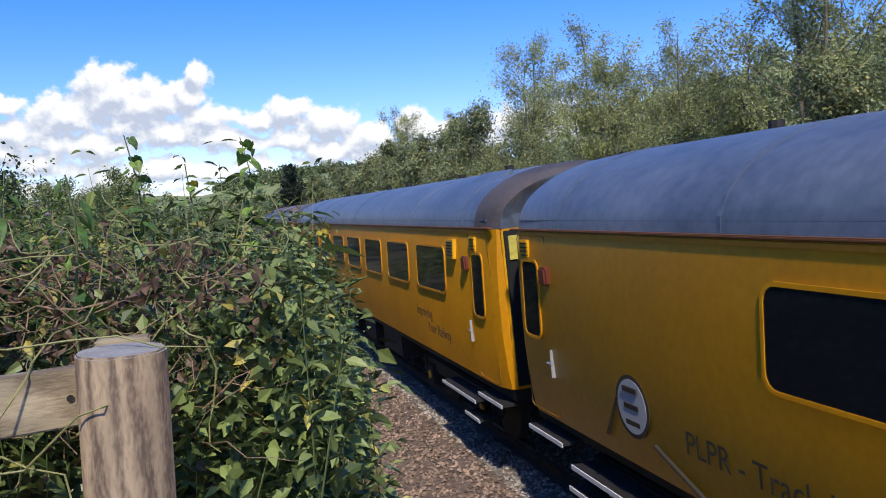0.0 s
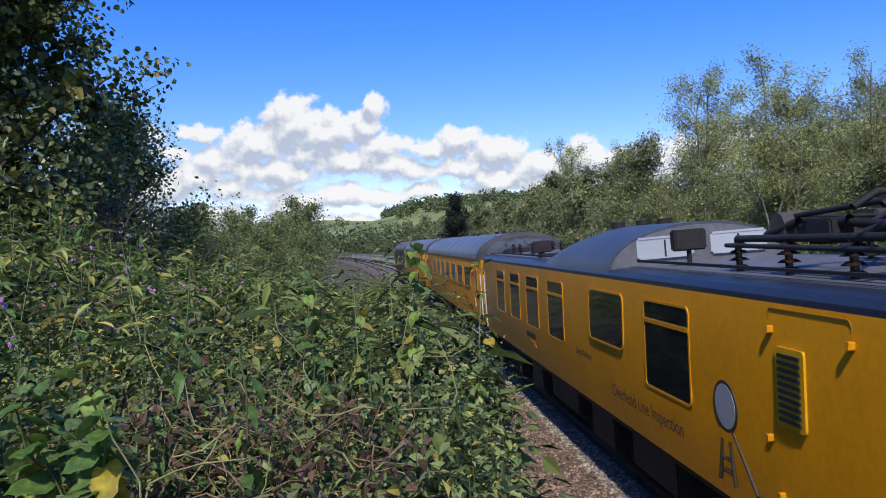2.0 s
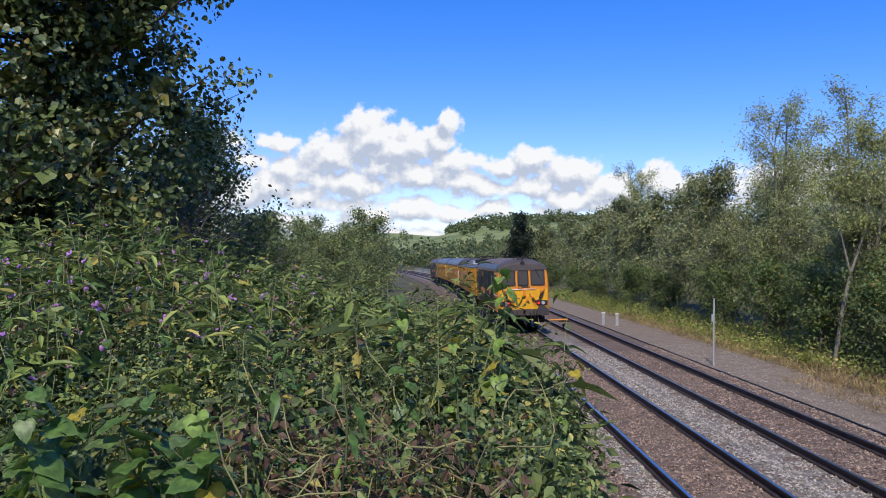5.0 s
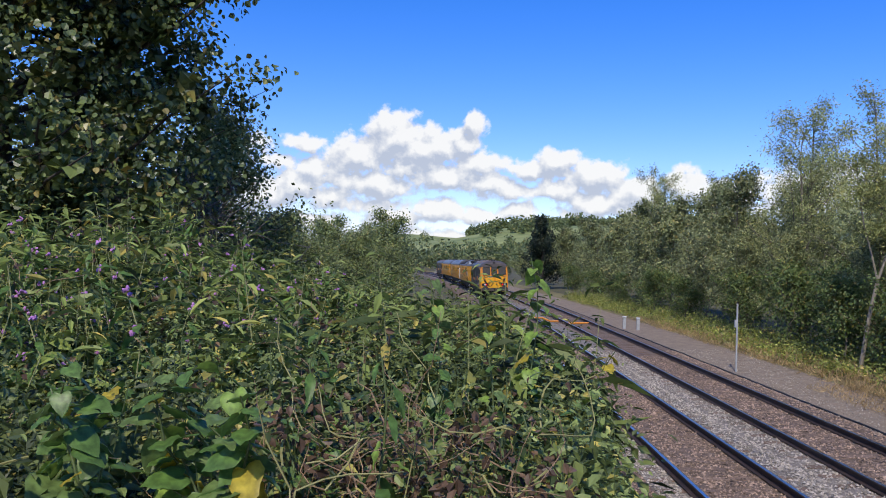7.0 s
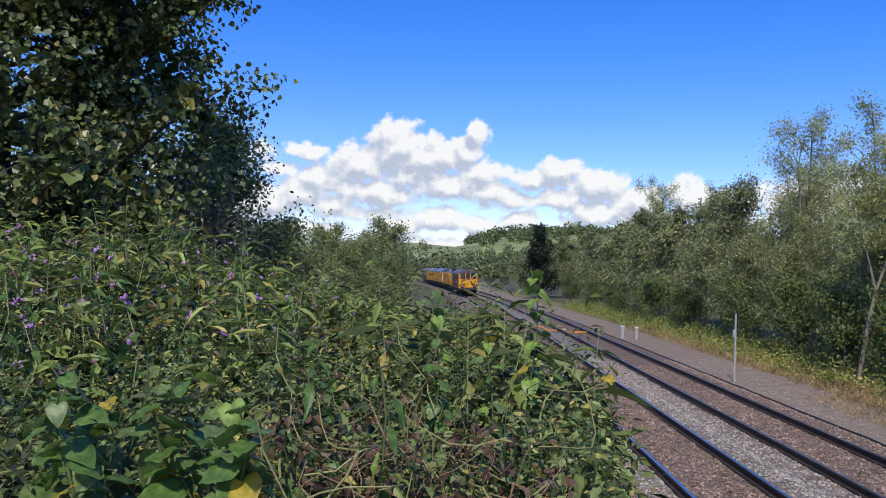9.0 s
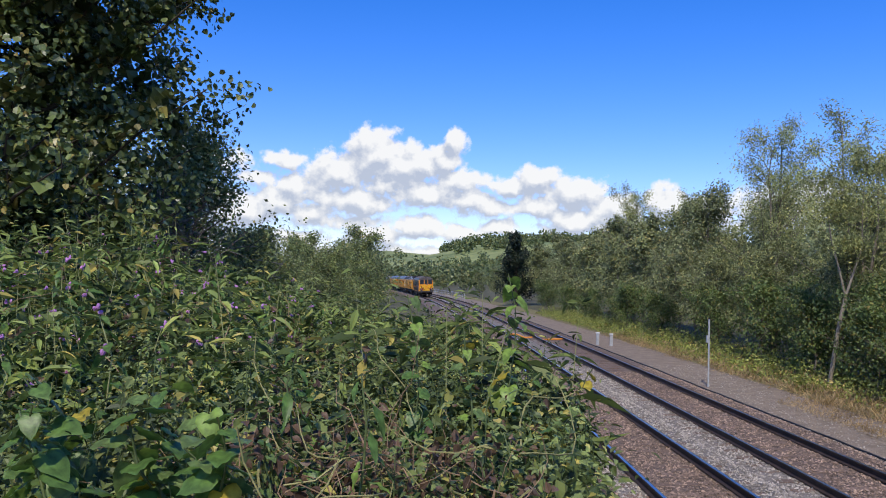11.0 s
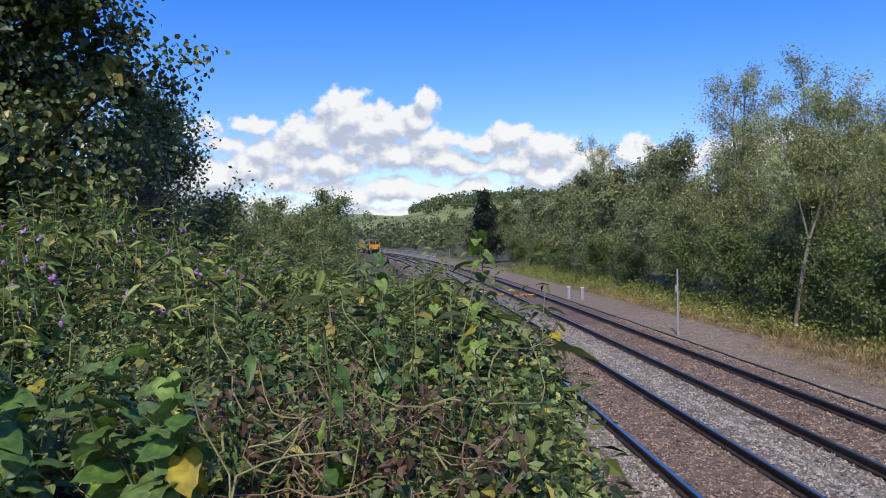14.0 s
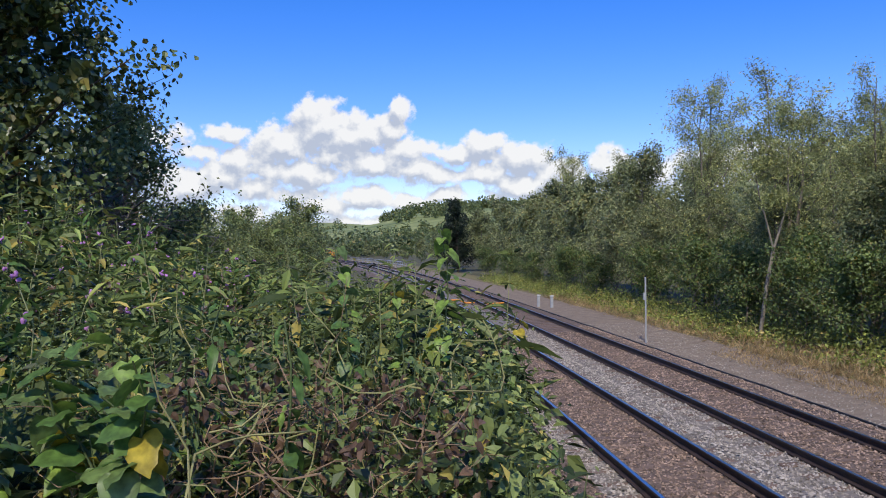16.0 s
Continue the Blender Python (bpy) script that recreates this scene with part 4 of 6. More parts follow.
def coach_base(name, label, length=19.9):
    c = tagged(new(name), label, "train carriage", "vehicles of the train")
    h = length / 2
    ends = [(-h, 0.90, 1, 1.08), (-h + 0.05, 0.945, 1, 1.08), (-h + 0.30, 1.0, 1, 1.08), (h - 0.30, 1.0, 1, 1.08), (h - 0.05, 0.945, 1, 1.08), (h, 0.90, 1, 1.08)]
    prof = [(-x, z) for x, z in SIDE] + [(x, z) for x, z in reversed(SIDE)]
    body = smooth_quads(part("body", shell(prof, ends), "yellow", c))
    for e in (-1, 1):
        part("end_panel", boxed(-1.22, 1.22, e * h - 0.02, e * h + 0.015, 1.12, 2.96, 0.01), "black", c, "black carriage end between yellow corners")
        for s in (-1, 1):
            part("corner_panel", boxed(s * 1.235 - 0.012, s * 1.235 + 0.012, e * (h - 0.02) - 0.05, e * (h - 0.02) + 0.05, 1.10, 2.96, 0.008), "yellow_bright", c)
    return c, h


def coach(name, label, words):
    """A saloon carriage with an arched grey roof."""
    c, h = coach_base(name, label)
    rf = arc_roof(1.345, 2.985, 3.70, 18, 2.15)
    ys = [(-h, 0.92, 0.84, 2.985), (-h + 0.08, 0.95, 0.91, 2.985), (-h + 0.3, 0.99, 0.97, 2.985), (-h + 0.9, 1, 1, 2.985), (h - 0.9, 1, 1, 2.985), (h - 0.3, 0.99, 0.97, 2.985), (h - 0.08, 0.95, 0.91, 2.985), (h, 0.92, 0.84, 2.985)]
    roof = smooth_quads(part("roof", shell(rf, ys), "roof", c, "grey painted arched roof"))
    smooth_quads(part("roof_end", shell([(x * 1.003, z + 0.005) for x, z in rf], [ys[0], ys[1], ys[2], (-h + 0.62, 1, 1, 2.985)]), "cab_roof", roof, "soot-stained roof end"))
    for q in range(8):
        y = -h + 1.2 + q * 2.5
        part("roof_seam", shell([(x * 1.002, z + 0.006) for x, z in rf], [(y - 0.02, 1, 1, 2.985), (y + 0.02, 1, 1, 2.985)]), "roof", roof)
    for q in range(6):
        y = -h + 2.4 + q * 3.0
        part("roof_vent", drum(0.07, 0.09, 10, pose(0.15 if q % 2 else -0.1, y, 3.73)), "gear", roof, "small dark roof ventilator")
    for y, x in ((-h + 1.6, -0.80),):
        zz = 2.985 + 0.715 * math.sqrt(max(0, 1 - (x / 1.345) ** 2))
        part("roof_hatch", boxed(-0.24, 0.24, -0.55, 0.55, -0.03, 0.012, 0.006, pose(x, y, zz, 0, math.degrees(math.asin(x / 1.55)), 0)), "roof", roof, "dark roof hatch")
    for s in (-1, 1):
        part("cantrail_stripe", boxed(s * 1.352 - 0.012, s * 1.352 + 0.012, -h + 0.25, h - 0.25, 2.945, 2.98), "orange", c, "orange line below the roof")
        part("gutter", boxed(s * 1.345 - 0.03, s * 1.345 + 0.03, -h + 0.05, h - 0.05, 2.99, 3.015, 0.008), "rust_line", c)
        part("roof_strip", boxed(s * 1.315 - 0.015, s * 1.315 + 0.015, -h + 0.25, h - 0.25, 3.085, 3.105, 0.005), "roof", c)
    under(c, h)
    for e in (-1, 1):
        part("gangway", boxed(-0.55, 0.55, e * h + (0 if e > 0 else -0.28), e * h + (0.28 if e > 0 else 0), 1.15, 3.25, 0.05), "black", c, "black rubber gangway")
        rod(c, "handrail", [(-1.05, e * (h + 0.08), 1.45), (-1.05, e * (h + 0.08), 2.55)], 0.016, "white", "white handrail on the carriage end")
        rod(c, "end_pipe", [(-0.75, e * (h + 0.12), 1.1), (-0.72, e * (h + 0.12), 2.9)], 0.03, "black")
    for left in (True, False):
        for e in (-1, 1):
            door(c, e * (h - 0.55), left, e)
        for k in range(7):
            window(c, 5.05 - 2.055 * k, 1.5, 2.10, 2.72, 0.10, left)
        plate(c, "grille", -h + 1.52, 2.72, 0.30, 0.26, "yellow_bright", "yellow louvred grille", 0.01, left, 0.05)
        for q in range(5):
            plate(c, "grille_slat", -h + 1.52, 2.64 + q * 0.042, 0.24, 0.018, "black", "", 0.004, left, 0.06)
    for w, size, y, z, m in words:
        side_text(w, size, m, c, y, z)
    return c, h


def under(c, h, wheelbase=2.6, centres=14.2):
    for e in (-1, 1):
        bogie(c, e * centres / 2, wheelbase)
    part("solebar", boxed(-1.25, 1.25, -h + 0.05, h - 0.05, 0.92, 1.09, 0.02), "gear", c)
    for y, w, d in ((-3.2, 1.6, 0.5), (-1.0, 1.2, 0.55), (1.4, 2.0, 0.45), (3.8, 1.1, 0.55)):
        for s in (-1, 1):
            part("equipment_box", boxed(s * 0.85 - 0.35, s * 0.85 + 0.35, y - w / 2, y + w / 2, 0.95 - d, 0.95, 0.03), "gear", c)
    for e in (-1, 1):
        for s in (-1, 1):
            for y, w, z in ((h - 0.55, 0.42, 0.86), (h - 1.9, 0.75, 0.70), (h - 1.35, 0.30, 0.46)):
                st = part("footstep", boxed(s * 1.27 - 0.13, s * 1.27 + 0.13, e * y - w, e * y + w, z, z + 0.03), "gear", c)
                part("step_edge", boxed(s * 1.405 - 0.006, s * 1.405 + 0.006, e * y - w, e * y + w, z - 0.01, z + 0.035), "white", st, "white painted step edge")
            part("buffer", drum(0.16, 0.5, 16, pose(s * 0.865, e * (h + 0.05), 1.05, 90)), "gear", c)
            part("bogie_lamp", drum(0.07, 0.03, 14, pose(s * 1.19, e * 7.1 + 1.3, 0.5, 0, 90, 0)), "yellow_bright", c, "yellow axle box cover")
            part("bogie_lamp", drum(0.07, 0.03, 14, pose(s * 1.19, e * 7.1 - 1.3, 0.5, 0, 90, 0)), "yellow_bright", c, "yellow axle box cover")


def door(c, y, left, e):
    s = -1 if left else 1
    d = part("door", pane_mesh(0.72, 1.84, 0.06, 0.008, 0.010), "seam", c, "door outline in the yellow side")
    d.matrix_basis = on_side(y, 1.11, 2.95, left, 0.002)
    window(c, y, 0.38, 1.93, 2.68, 0.07, left, "door_window")
    x = side_x(1.7) * s
    back = y - e * 0.40
    part("door_handle", boxed(x - 0.03, x + 0.03, back - 0.010, back + 0.010, 1.55, 1.83, 0.006), "pale_grey", c)
    part("door_handle", boxed(x - 0.035, x + 0.035, back - 0.01, back + 0.10, 1.68, 1.70, 0.005), "pale_grey", c)
    x = side_x(2.55) * s
    part("indicator_lamp", boxed(x - 0.06, x + 0.06, back - 0.08, back + 0.08, 2.47, 2.65, 0.02), "red_brown", c, "brown indicator lamp box")
    x = side_x(2.8) * s
    v = part("vent", boxed(x - 0.03, x + 0.03, y + 0.02, y + 0.24, 2.72, 2.90, 0.01), "yellow_bright", c, "louvred vent")
    for k in range(4):
        part("slat", boxed(x - 0.036, x + 0.036, y + 0.03, y + 0.18, 2.74 + k * 0.04, 2.755 + k * 0.04), "black", v)
    part("notice", boxed(s * 1.08 - 0.09, s * 1.08 + 0.09, e * 9.97, e * 9.99, 2.62, 2.90), "notice", c, "yellow and white warning notice")


def insulator(parent, x, y, z, n=4, r=0.10):
    i = rod(parent, "insulator", [(x, y, z), (x, y, z + n * 0.075 + 0.04)], 0.035, "insul", "dark ribbed insulator")
    for k in range(n):
        part("shed", drum(r, 0.03, 14, pose(x, y, z + 0.05 + k * 0.075), r * 0.55), "insul", i)
    return i


def lattice(parent, name, a, b, material="gear", r=0.03):
    return rod(parent, name, [a, b], r, material)


def roundel(c, y, z, r=0.25):
    """A dark ringed pale disc, painted as a plain shape."""
    x = -(side_x(z) + 0.004)
    d = part("emblem", drum(r, 0.008, 32, pose(x, y, z, 0, 90, 0)), "lettering", c, "round emblem with a dark rim")
    part("emblem_face", drum(r * 0.86, 0.008, 32, pose(x - 0.003, y, z, 0, 90, 0)), "pale", d)
    return d


def test_coach():
    """The overhead-line test carriage: low flat roof, glazed dome and folded pantograph."""
    c, h = coach_base("test_carriage", "yellow overhead line test carriage with a low flat roof and pantograph")
    z0 = 2.985
    lip = [(1.345, 2.985), (1.34, 3.04), (1.29, 3.10), (1.2, 3.115), (-1.2, 3.115), (-1.29, 3.10), (-1.34, 3.04), (-1.345, 2.985)]
    part("roof", shell(lip, [(-h, 0.93, 1, z0), (-h + 0.3, 1, 1, z0), (h - 0.3, 1, 1, z0), (h, 0.93, 1, z0)]), "gutter_blue", c, "dark blue rounded roof edge")
    part("roof_deck", boxed(-1.02, 1.02, -h + 0.3, h - 0.3, 3.10, 3.13, 0.01), "deck", c, "dusty grey flat roof deck")
    dome = smooth_quads(part("dome", shell(arc_roof(1.33, 3.0, 3.66, 16, 2.1), [(2.2, 0.97, 0.35, 3.0), (1.7, 0.99, 0.62, 3.0), (1.0, 1, 0.86, 3.0), (0.2, 1, 1, 3.0), (-2.3, 1, 1, 3.0)]), "roof_blue", c, "arched blue-grey observation dome"))
    part("dome_end", shell(arc_roof(1.30, 3.0, 3.62, 16, 2.1), [(-2.3, 1, 1, 3.0), (-2.36, 0.99, 0.99, 3.0)]), "deck", dome, "grey glazed end of the dome")
    for x in (-0.52, 0.52):
        part("dome_window", boxed(x - 0.40, x + 0.40, -2.385, -2.365, 3.20, 3.50, 0.03), "glass_pale", dome, "pale observation window")
        part("wiper", boxed(x - 0.01, x + 0.01, -2.40, -2.386, 3.22, 3.45), "black", dome)
    for x, y in ((-0.2, 0.6), (0.1, 0.2), (0.25, -0.4)):
        part("dome_fitting", drum(0.12, 0.12, 12, pose(x, y, 3.68)), "gear", dome)
    for s in (-1, 1):
        part("roof_rail", boxed(s * 0.98 - 0.02, s * 0.98 + 0.02, -h + 0.4, -2.6, 3.19, 3.22), "gear", c)
        part("roof_rail", boxed(s * 0.98 - 0.02, s * 0.98 + 0.02, 2.4, h - 1.4, 3.17, 3.20), "gear", c)
        for y in (h - 0.9, h - 1.9, h - 3.5, h - 4.5):
            insulator(c, s * 0.55, y, 3.13, 3)
        for y in (-5.0, -6.0, -7.0, -8.0, -8.9):
            insulator(c, s * 0.72, y, 3.13, 4, 0.11)
    for y, x, up in ((h - 5.4, -0.72, 0.0), (-3.4, -0.6, 0.1)):
        fl = part("floodlight", boxed(x - 0.20, x + 0.20, y - 0.09, y + 0.09, 3.22 + up, 3.48 + up, 0.02), "gear", c, "black floodlight")
        part("lens", boxed(x - 0.17, x + 0.17, y + 0.088, y + 0.10, 3.25 + up, 3.45 + up), "lens", fl)
        rod(fl, "bracket", [(x, y, 3.12), (x, y, 3.24 + up)], 0.03, "gear")
    part("roof_frame", boxed(-0.9, 0.9, h - 6.1, h - 5.7, 3.13, 3.20, 0.01), "gear", c, "black roof frame")
    panto = part("pantograph", boxed(-0.75, 0.75, -8.2, -8.0, 3.42, 3.50, 0.02), "gear", c, "folded black pantograph")
    for s in (-1, 1):
        lattice(panto, "lower_arm", (s * 0.55, -8.1, 3.50), (s * 0.45, -5.5, 3.62), r=0.04)
        lattice(panto, "upper_arm", (s * 0.45, -5.5, 3.64), (s * 0.50, -7.6, 3.76), r=0.03)
        lattice(panto, "brace", (s * 0.5, -6.9, 3.56), (-s * 0.45, -5.8, 3.64), r=0.02)
        lattice(panto, "base_beam", (s * 0.72, -8.7, 3.46), (s * 0.72, -5.0, 3.46), r=0.04)
        lattice(panto, "air_pipe", (s * 0.9, -9.0, 3.36), (s * 0.8, -4.9, 3.40), r=0.025)
    for y in (-7.4, -7.75):
        rod(panto, "collector_strip", [(-0.95, y, 3.70), (-0.75, y, 3.80), (0.75, y, 3.80), (0.95, y, 3.70)], 0.03, "gear")
    part("motor", drum(0.15, 0.5, 14, pose(-0.35, -5.6, 3.55, 0, 90, 0)), "beam", panto)
    for q, (x, y, z, w, d, k) in enumerate(((-0.55, -6.4, 3.40, 0.22, 0.40, 0.22), (0.2, -6.0, 3.40, 0.30, 0.30, 0.26), (-0.1, -7.2, 3.42, 0.50, 0.30, 0.20), (0.55, -7.0, 3.40, 0.20, 0.5, 0.18))):
        part("drive_box", boxed(x - w / 2, x + w / 2, y - d / 2, y + d / 2, z, z + k, 0.02), "beam" if q % 2 else "gear", panto, "oily pantograph drive box")
    for y in (-5.4, -6.2, -7.0, -8.4):
        lattice(panto, "cross_beam", (-0.75, y, 3.46), (0.75, y, 3.46), r=0.035)
        for x in (-0.6, 0.6):
            rod(panto, "spring", [(x, y, 3.48), (x * 0.9, y - 0.5, 3.60)], 0.045, "gear", "black coil spring", 10)
    under(c, h)
    for e in (-1, 1):
        part("gangway", boxed(-0.55, 0.55, e * h + (0 if e > 0 else -0.28), e * h + (0.28 if e > 0 else 0), 1.15, 3.0, 0.05), "black", c, "black rubber gangway")
    part("end_door", boxed(-1.25, 1.25, -h - 0.034, -h - 0.018, 1.12, 2.96), "black", c, "black rear end with white markings")
    letters("C1", 0.17, "white", c, pose(-1.12, -h - 0.034, 2.42, 90, 0, 0))
    part("warning_plate", boxed(-1.15, -0.93, -h - 0.045, -h - 0.032, 2.66, 2.90), "notice", c, "yellow warning plate")
    for k in range(5):
        part("notice_line", boxed(-0.80, -0.30, -h - 0.04, -h - 0.032, 2.86 - k * 0.07, 2.885 - k * 0.07), "white", c)
    part("fire_bottle", drum(0.10, 0.42, 14, pose(-0.82, -h - 0.14, 1.95)), "white", c, "white cylinder on the rear end")
    for y in (h - 0.18, h - 0.95):
        x = side_x(1.9) + 0.045
        rod(c, "handrail", [(-x, y, 1.2), (-x, y, 2.62)], 0.016, "white", "long white handrail")
    for left in (True, False):
        window(c, h - 0.55, 0.40, 1.75, 2.68, 0.07, left, "door_window")
        for y in (6.6, 4.65, 2.75, 0.75):
            window(c, y, 1.14, 1.83, 2.80, 0.06, left, "window", 0.27)
        window(c, -2.25, 1.55, 2.12, 2.80, 0.10, left)
        window(c, -4.5, 1.30, 1.83, 2.80, 0.06, left, "window", 0.27)
        d = part("equipment_door", pane_mesh(1.15, 1.84, 0.05, 0.008, 0.010), "seam", c, "equipment door outline")
        d.matrix_basis = on_side(-7.35, 1.11, 2.95, left, 0.002)
        for z, hh, y in ((2.35, 0.62, -7.15), (1.48, 0.42, -7.95)):
            g = plate(c, "grille", y, z, 0.42, hh, "yellow_bright", "yellow louvred grille", 0.03, left, 0.02)
            for q in range(int(hh / 0.06)):
                plate(c, "grille_slat", y, z - hh / 2 + 0.06 + q * 0.055, 0.32, 0.028, "black", "", 0.006, left, 0.03)
        plate(c, "indicator_lamp", -9.1, 2.5, 0.17, 0.20, "red_brown", "brown indicator lamp box", 0.02, left, 0.06)
        for y, z in ((-6.85, 2.78), (-7.95, 2.78), (-6.8, 1.9), (-8.1, 1.75), (-6.9, 1.45), (-8.5, 1.6)):
            plate(c, "bracket", y, z, 0.05, 0.06, "yellow", "yellow door bracket", 0.01, left, 0.05)
    roundel(c, -5.95, 1.98, 0.24)
    x = side_x(1.5) + 0.006
    for a, b in (((-6.05, 1.76), (-6.45, 1.30)), ((-5.98, 1.66), (-6.02, 1.25)), ((-5.82, 1.66), (-5.70, 1.25)), ((-5.80, 1.36), (-6.0, 1.36)), ((-5.82, 1.48), (-6.0, 1.48))):
        rod(c, "emblem_leg", [(-x, a[0], a[1]), (-x, b[0], b[1])], 0.02, "lettering")
    side_text("Overhead Line Inspection", 0.24, "lettering", c, -3.6, 1.42)
    side_text("Digital Railway", 0.15, "lettering", c, -1.0, 1.75)
    brand_bar(c, 3.1, 1.62)
    return c, h


def brand_bar(c, y, z):
    """A company mark as plain shapes: a dark bar over a slanted orange one."""
    plate(c, "mark_bar", y, z, 0.85, 0.11, "lettering", "dark painted bar", 0.01)
    plate(c, "mark_bar", y - 0.12, z - 0.14, 0.55, 0.04, "orange", "faded orange bar", 0.01)
    plate(c, "mark_bar", y - 0.22, z - 0.21, 0.35, 0.04, "orange", "faded orange bar", 0.01)


LOCO_SIDE = [(1.28, 0.98), (1.31, 1.3), (1.32, 2.2), (1.29, 2.7), (1.25, 3.02)]


def loco_x(z):
    return float(np.interp(z, [p[1] for p in LOCO_SIDE], [p[0] for p in LOCO_SIDE]))


def loco_plate(c, name, y, z, w, h, material, label="", r=0.02, left=True, depth=0.012, border=None):
    p = part(name, pane_mesh(w, h, r, depth, border), material, c, label)
    m = pose(-loco_x(z) - 0.003, y, z, 0, math.degrees(math.atan((loco_x(z - h / 2) - loco_x(z + h / 2)) / h)), 0)
    p.matrix_basis = m if left else pose(0, 0, 0, 0, 0, 180) @ pose(m.translation.x, -y, z, 0, math.degrees(math.atan((loco_x(z - h / 2) - loco_x(z + h / 2)) / h)), 0)
    return p


def louvre(c, y, z, w, h, left, n=14):
    f = loco_plate(c, "louvre_grille", y, z, w, h, "black", "black louvred side grille", 0.02, left, 0.006)
    for k in range(n):
        b = part("slat", boxed(-0.022, -0.006, -w / 2 + 0.03, w / 2 - 0.03, -h / 2 + 0.03 + k * (h - 0.06) / n, -h / 2 + 0.03 + (k + 0.55) * (h - 0.06) / n), "slat", f)
    return f


def loco(name, label):
    """An electro-diesel locomotive with a flat-fronted cab at each end."""
    c = tagged(new(name), label, "locomotive", "vehicles of the train")
    h = 7.6
    prof = [(-x, z) for x, z in LOCO_SIDE] + [(x, z) for x, z in reversed(LOCO_SIDE)]
    top = [(1.25, 3.02), (1.21, 3.12), (1.05, 3.20), (0.6, 3.26), (0.0, 3.28)]
    cabp = [(-x, z) for x, z in LOCO_SIDE] + [(-x, z) for x, z in top[1:]] + [(x, z) for x, z in reversed(top[1:-1])] + [(x, z) for x, z in reversed(LOCO_SIDE)]
    smooth_quads(part("body", shell(prof, [(-h + 1.62, 1, 1, 0.98), (h - 1.62, 1, 1, 0.98)]), "blue", c, "dark blue body side"))
    rf = arc_roof(1.262, 3.02, 3.64, 16, 2.05)
    roof = smooth_quads(part("roof", shell(rf, [(-h + 1.15, 1, 1, 3.02), (h - 1.15, 1, 1, 3.02)]), "roof_blue", c, "blue-grey roof with brown panels"))
    for y0, y1, m in ((-5.2, -2.9, "roof_brown"), (-1.2, 0.6, "roof_brown"), (2.6, 3.6, "roof_brown")):
        part("roof_panel", shell([(x, z + 0.018) for x, z in rf[3:-3]], [(y0, 1, 1, 3.02), (y1, 1, 1, 3.02)]), m, roof, "dusty brown roof panel")
    for y0, y1 in ((-2.7, -1.4), (0.9, 2.3)):
        part("roof_grille", shell([(x, z + 0.012) for x, z in rf[4:-4]], [(y0, 1, 1, 3.02), (y1, 1, 1, 3.02)]), "black", roof, "dark roof grille")
        for q in range(8):
            yy = y0 + 0.1 + q * (y1 - y0 - 0.2) / 8
            part("slat", shell([(x, z + 0.026) for x, z in rf[4:-4]], [(yy, 1, 1, 3.02), (yy + 0.05, 1, 1, 3.02)]), "roof", roof)
    for k in range(3):
        for s in (-1, 1):
            a = radians(38)
            m = pose(s * 1.262 * math.cos(a) ** 0.97, 4.0 + k * 0.75, 3.02 + 0.62 * math.sin(a) ** 0.97 + 0.005, 0, s * 46, 0)
            part("roof_window", boxed(-0.16, 0.16, -0.26, 0.26, -0.01, 0.012, 0.0, m), "black", roof, "dark roof opening")
    for s in (-1, 1):
        part("cantrail_stripe", boxed(s * 1.262 - 0.012, s * 1.262 + 0.012, -h + 0.3, h - 0.3, 3.0, 3.03), "orange", c, "orange line below the roof")
        part("sill_stripe", boxed(s * 1.285 - 0.01, s * 1.285 + 0.01, -h + 0.2, h - 0.2, 0.985, 1.02), "orange", c, "orange line along the sill")
    for e in (-1, 1):
        q = [(e * (h - 1.62), 1.003, 1, 0.98), (e * (h - 0.35), 1.0, 1, 0.98), (e * (h - 0.06), 0.975, 1, 0.98), (e * h, 0.94, 0.995, 0.98)]
        smooth_quads(part("cab", shell(cabp, q), "orange", c, "orange cab end"))
        dome = smooth_quads(part("cab_roof", shell(arc_roof(1.268, 3.03, 3.65, 16, 2.05), [(e * (h - 1.2), 1, 1, 3.03), (e * (h - 0.8), 1.0, 0.97, 3.03), (e * (h - 0.4), 1.0, 0.86, 3.03), (e * (h - 0.1), 0.99, 0.72, 3.03), (e * (h + 0.03), 0.965, 0.50, 3.06)]), "cab_roof", c, "dark domed cab roof"))
        f = lambda *a: (a[0], e * (h + a[1]), a[2])
        y0, y1 = sorted((e * (h - 0.01), e * (h + 0.015)))
        part("front_panel", boxed(-1.19, 1.19, y0, y1, 1.10, 2.10, 0.01), "yellow_bright", c, "yellow warning panel")
        turn = 90 if e < 0 else -90
        for x, w in ((-0.73, 0.62), (0.0, 0.46), (0.73, 0.62)):
            w_ = part("windscreen", pane_mesh(w + 0.08, 0.78, 0.07, 0.03, 0.045), "seal", c, "cab windscreen in a rubber seal")
            w_.matrix_basis = pose(x, e * (h + 0.008), 2.67, 0, 0, turn)
            part("pane", pane_mesh(w, 0.70, 0.04, 0.012), "glass_cab", w_)
            if x:
                a, b = (x * 0.85, e * (h + 0.05), 3.06), (x * 1.15, e * (h + 0.05), 2.66)
                rod(c, "wiper", [a, b], 0.014, "black")
        rod(c, "handrail", [f(-0.62, 0.05, 2.10), f(0.62, 0.05, 2.10)], 0.016, "white", "silver handrail below the windows")
        plate_y = sorted((e * (h + 0.015), e * (h + 0.02)))
        part("mark_bar", boxed(-0.08, 0.34, *plate_y, 2.18, 2.24), "lettering", c, "dark company mark as a bar")
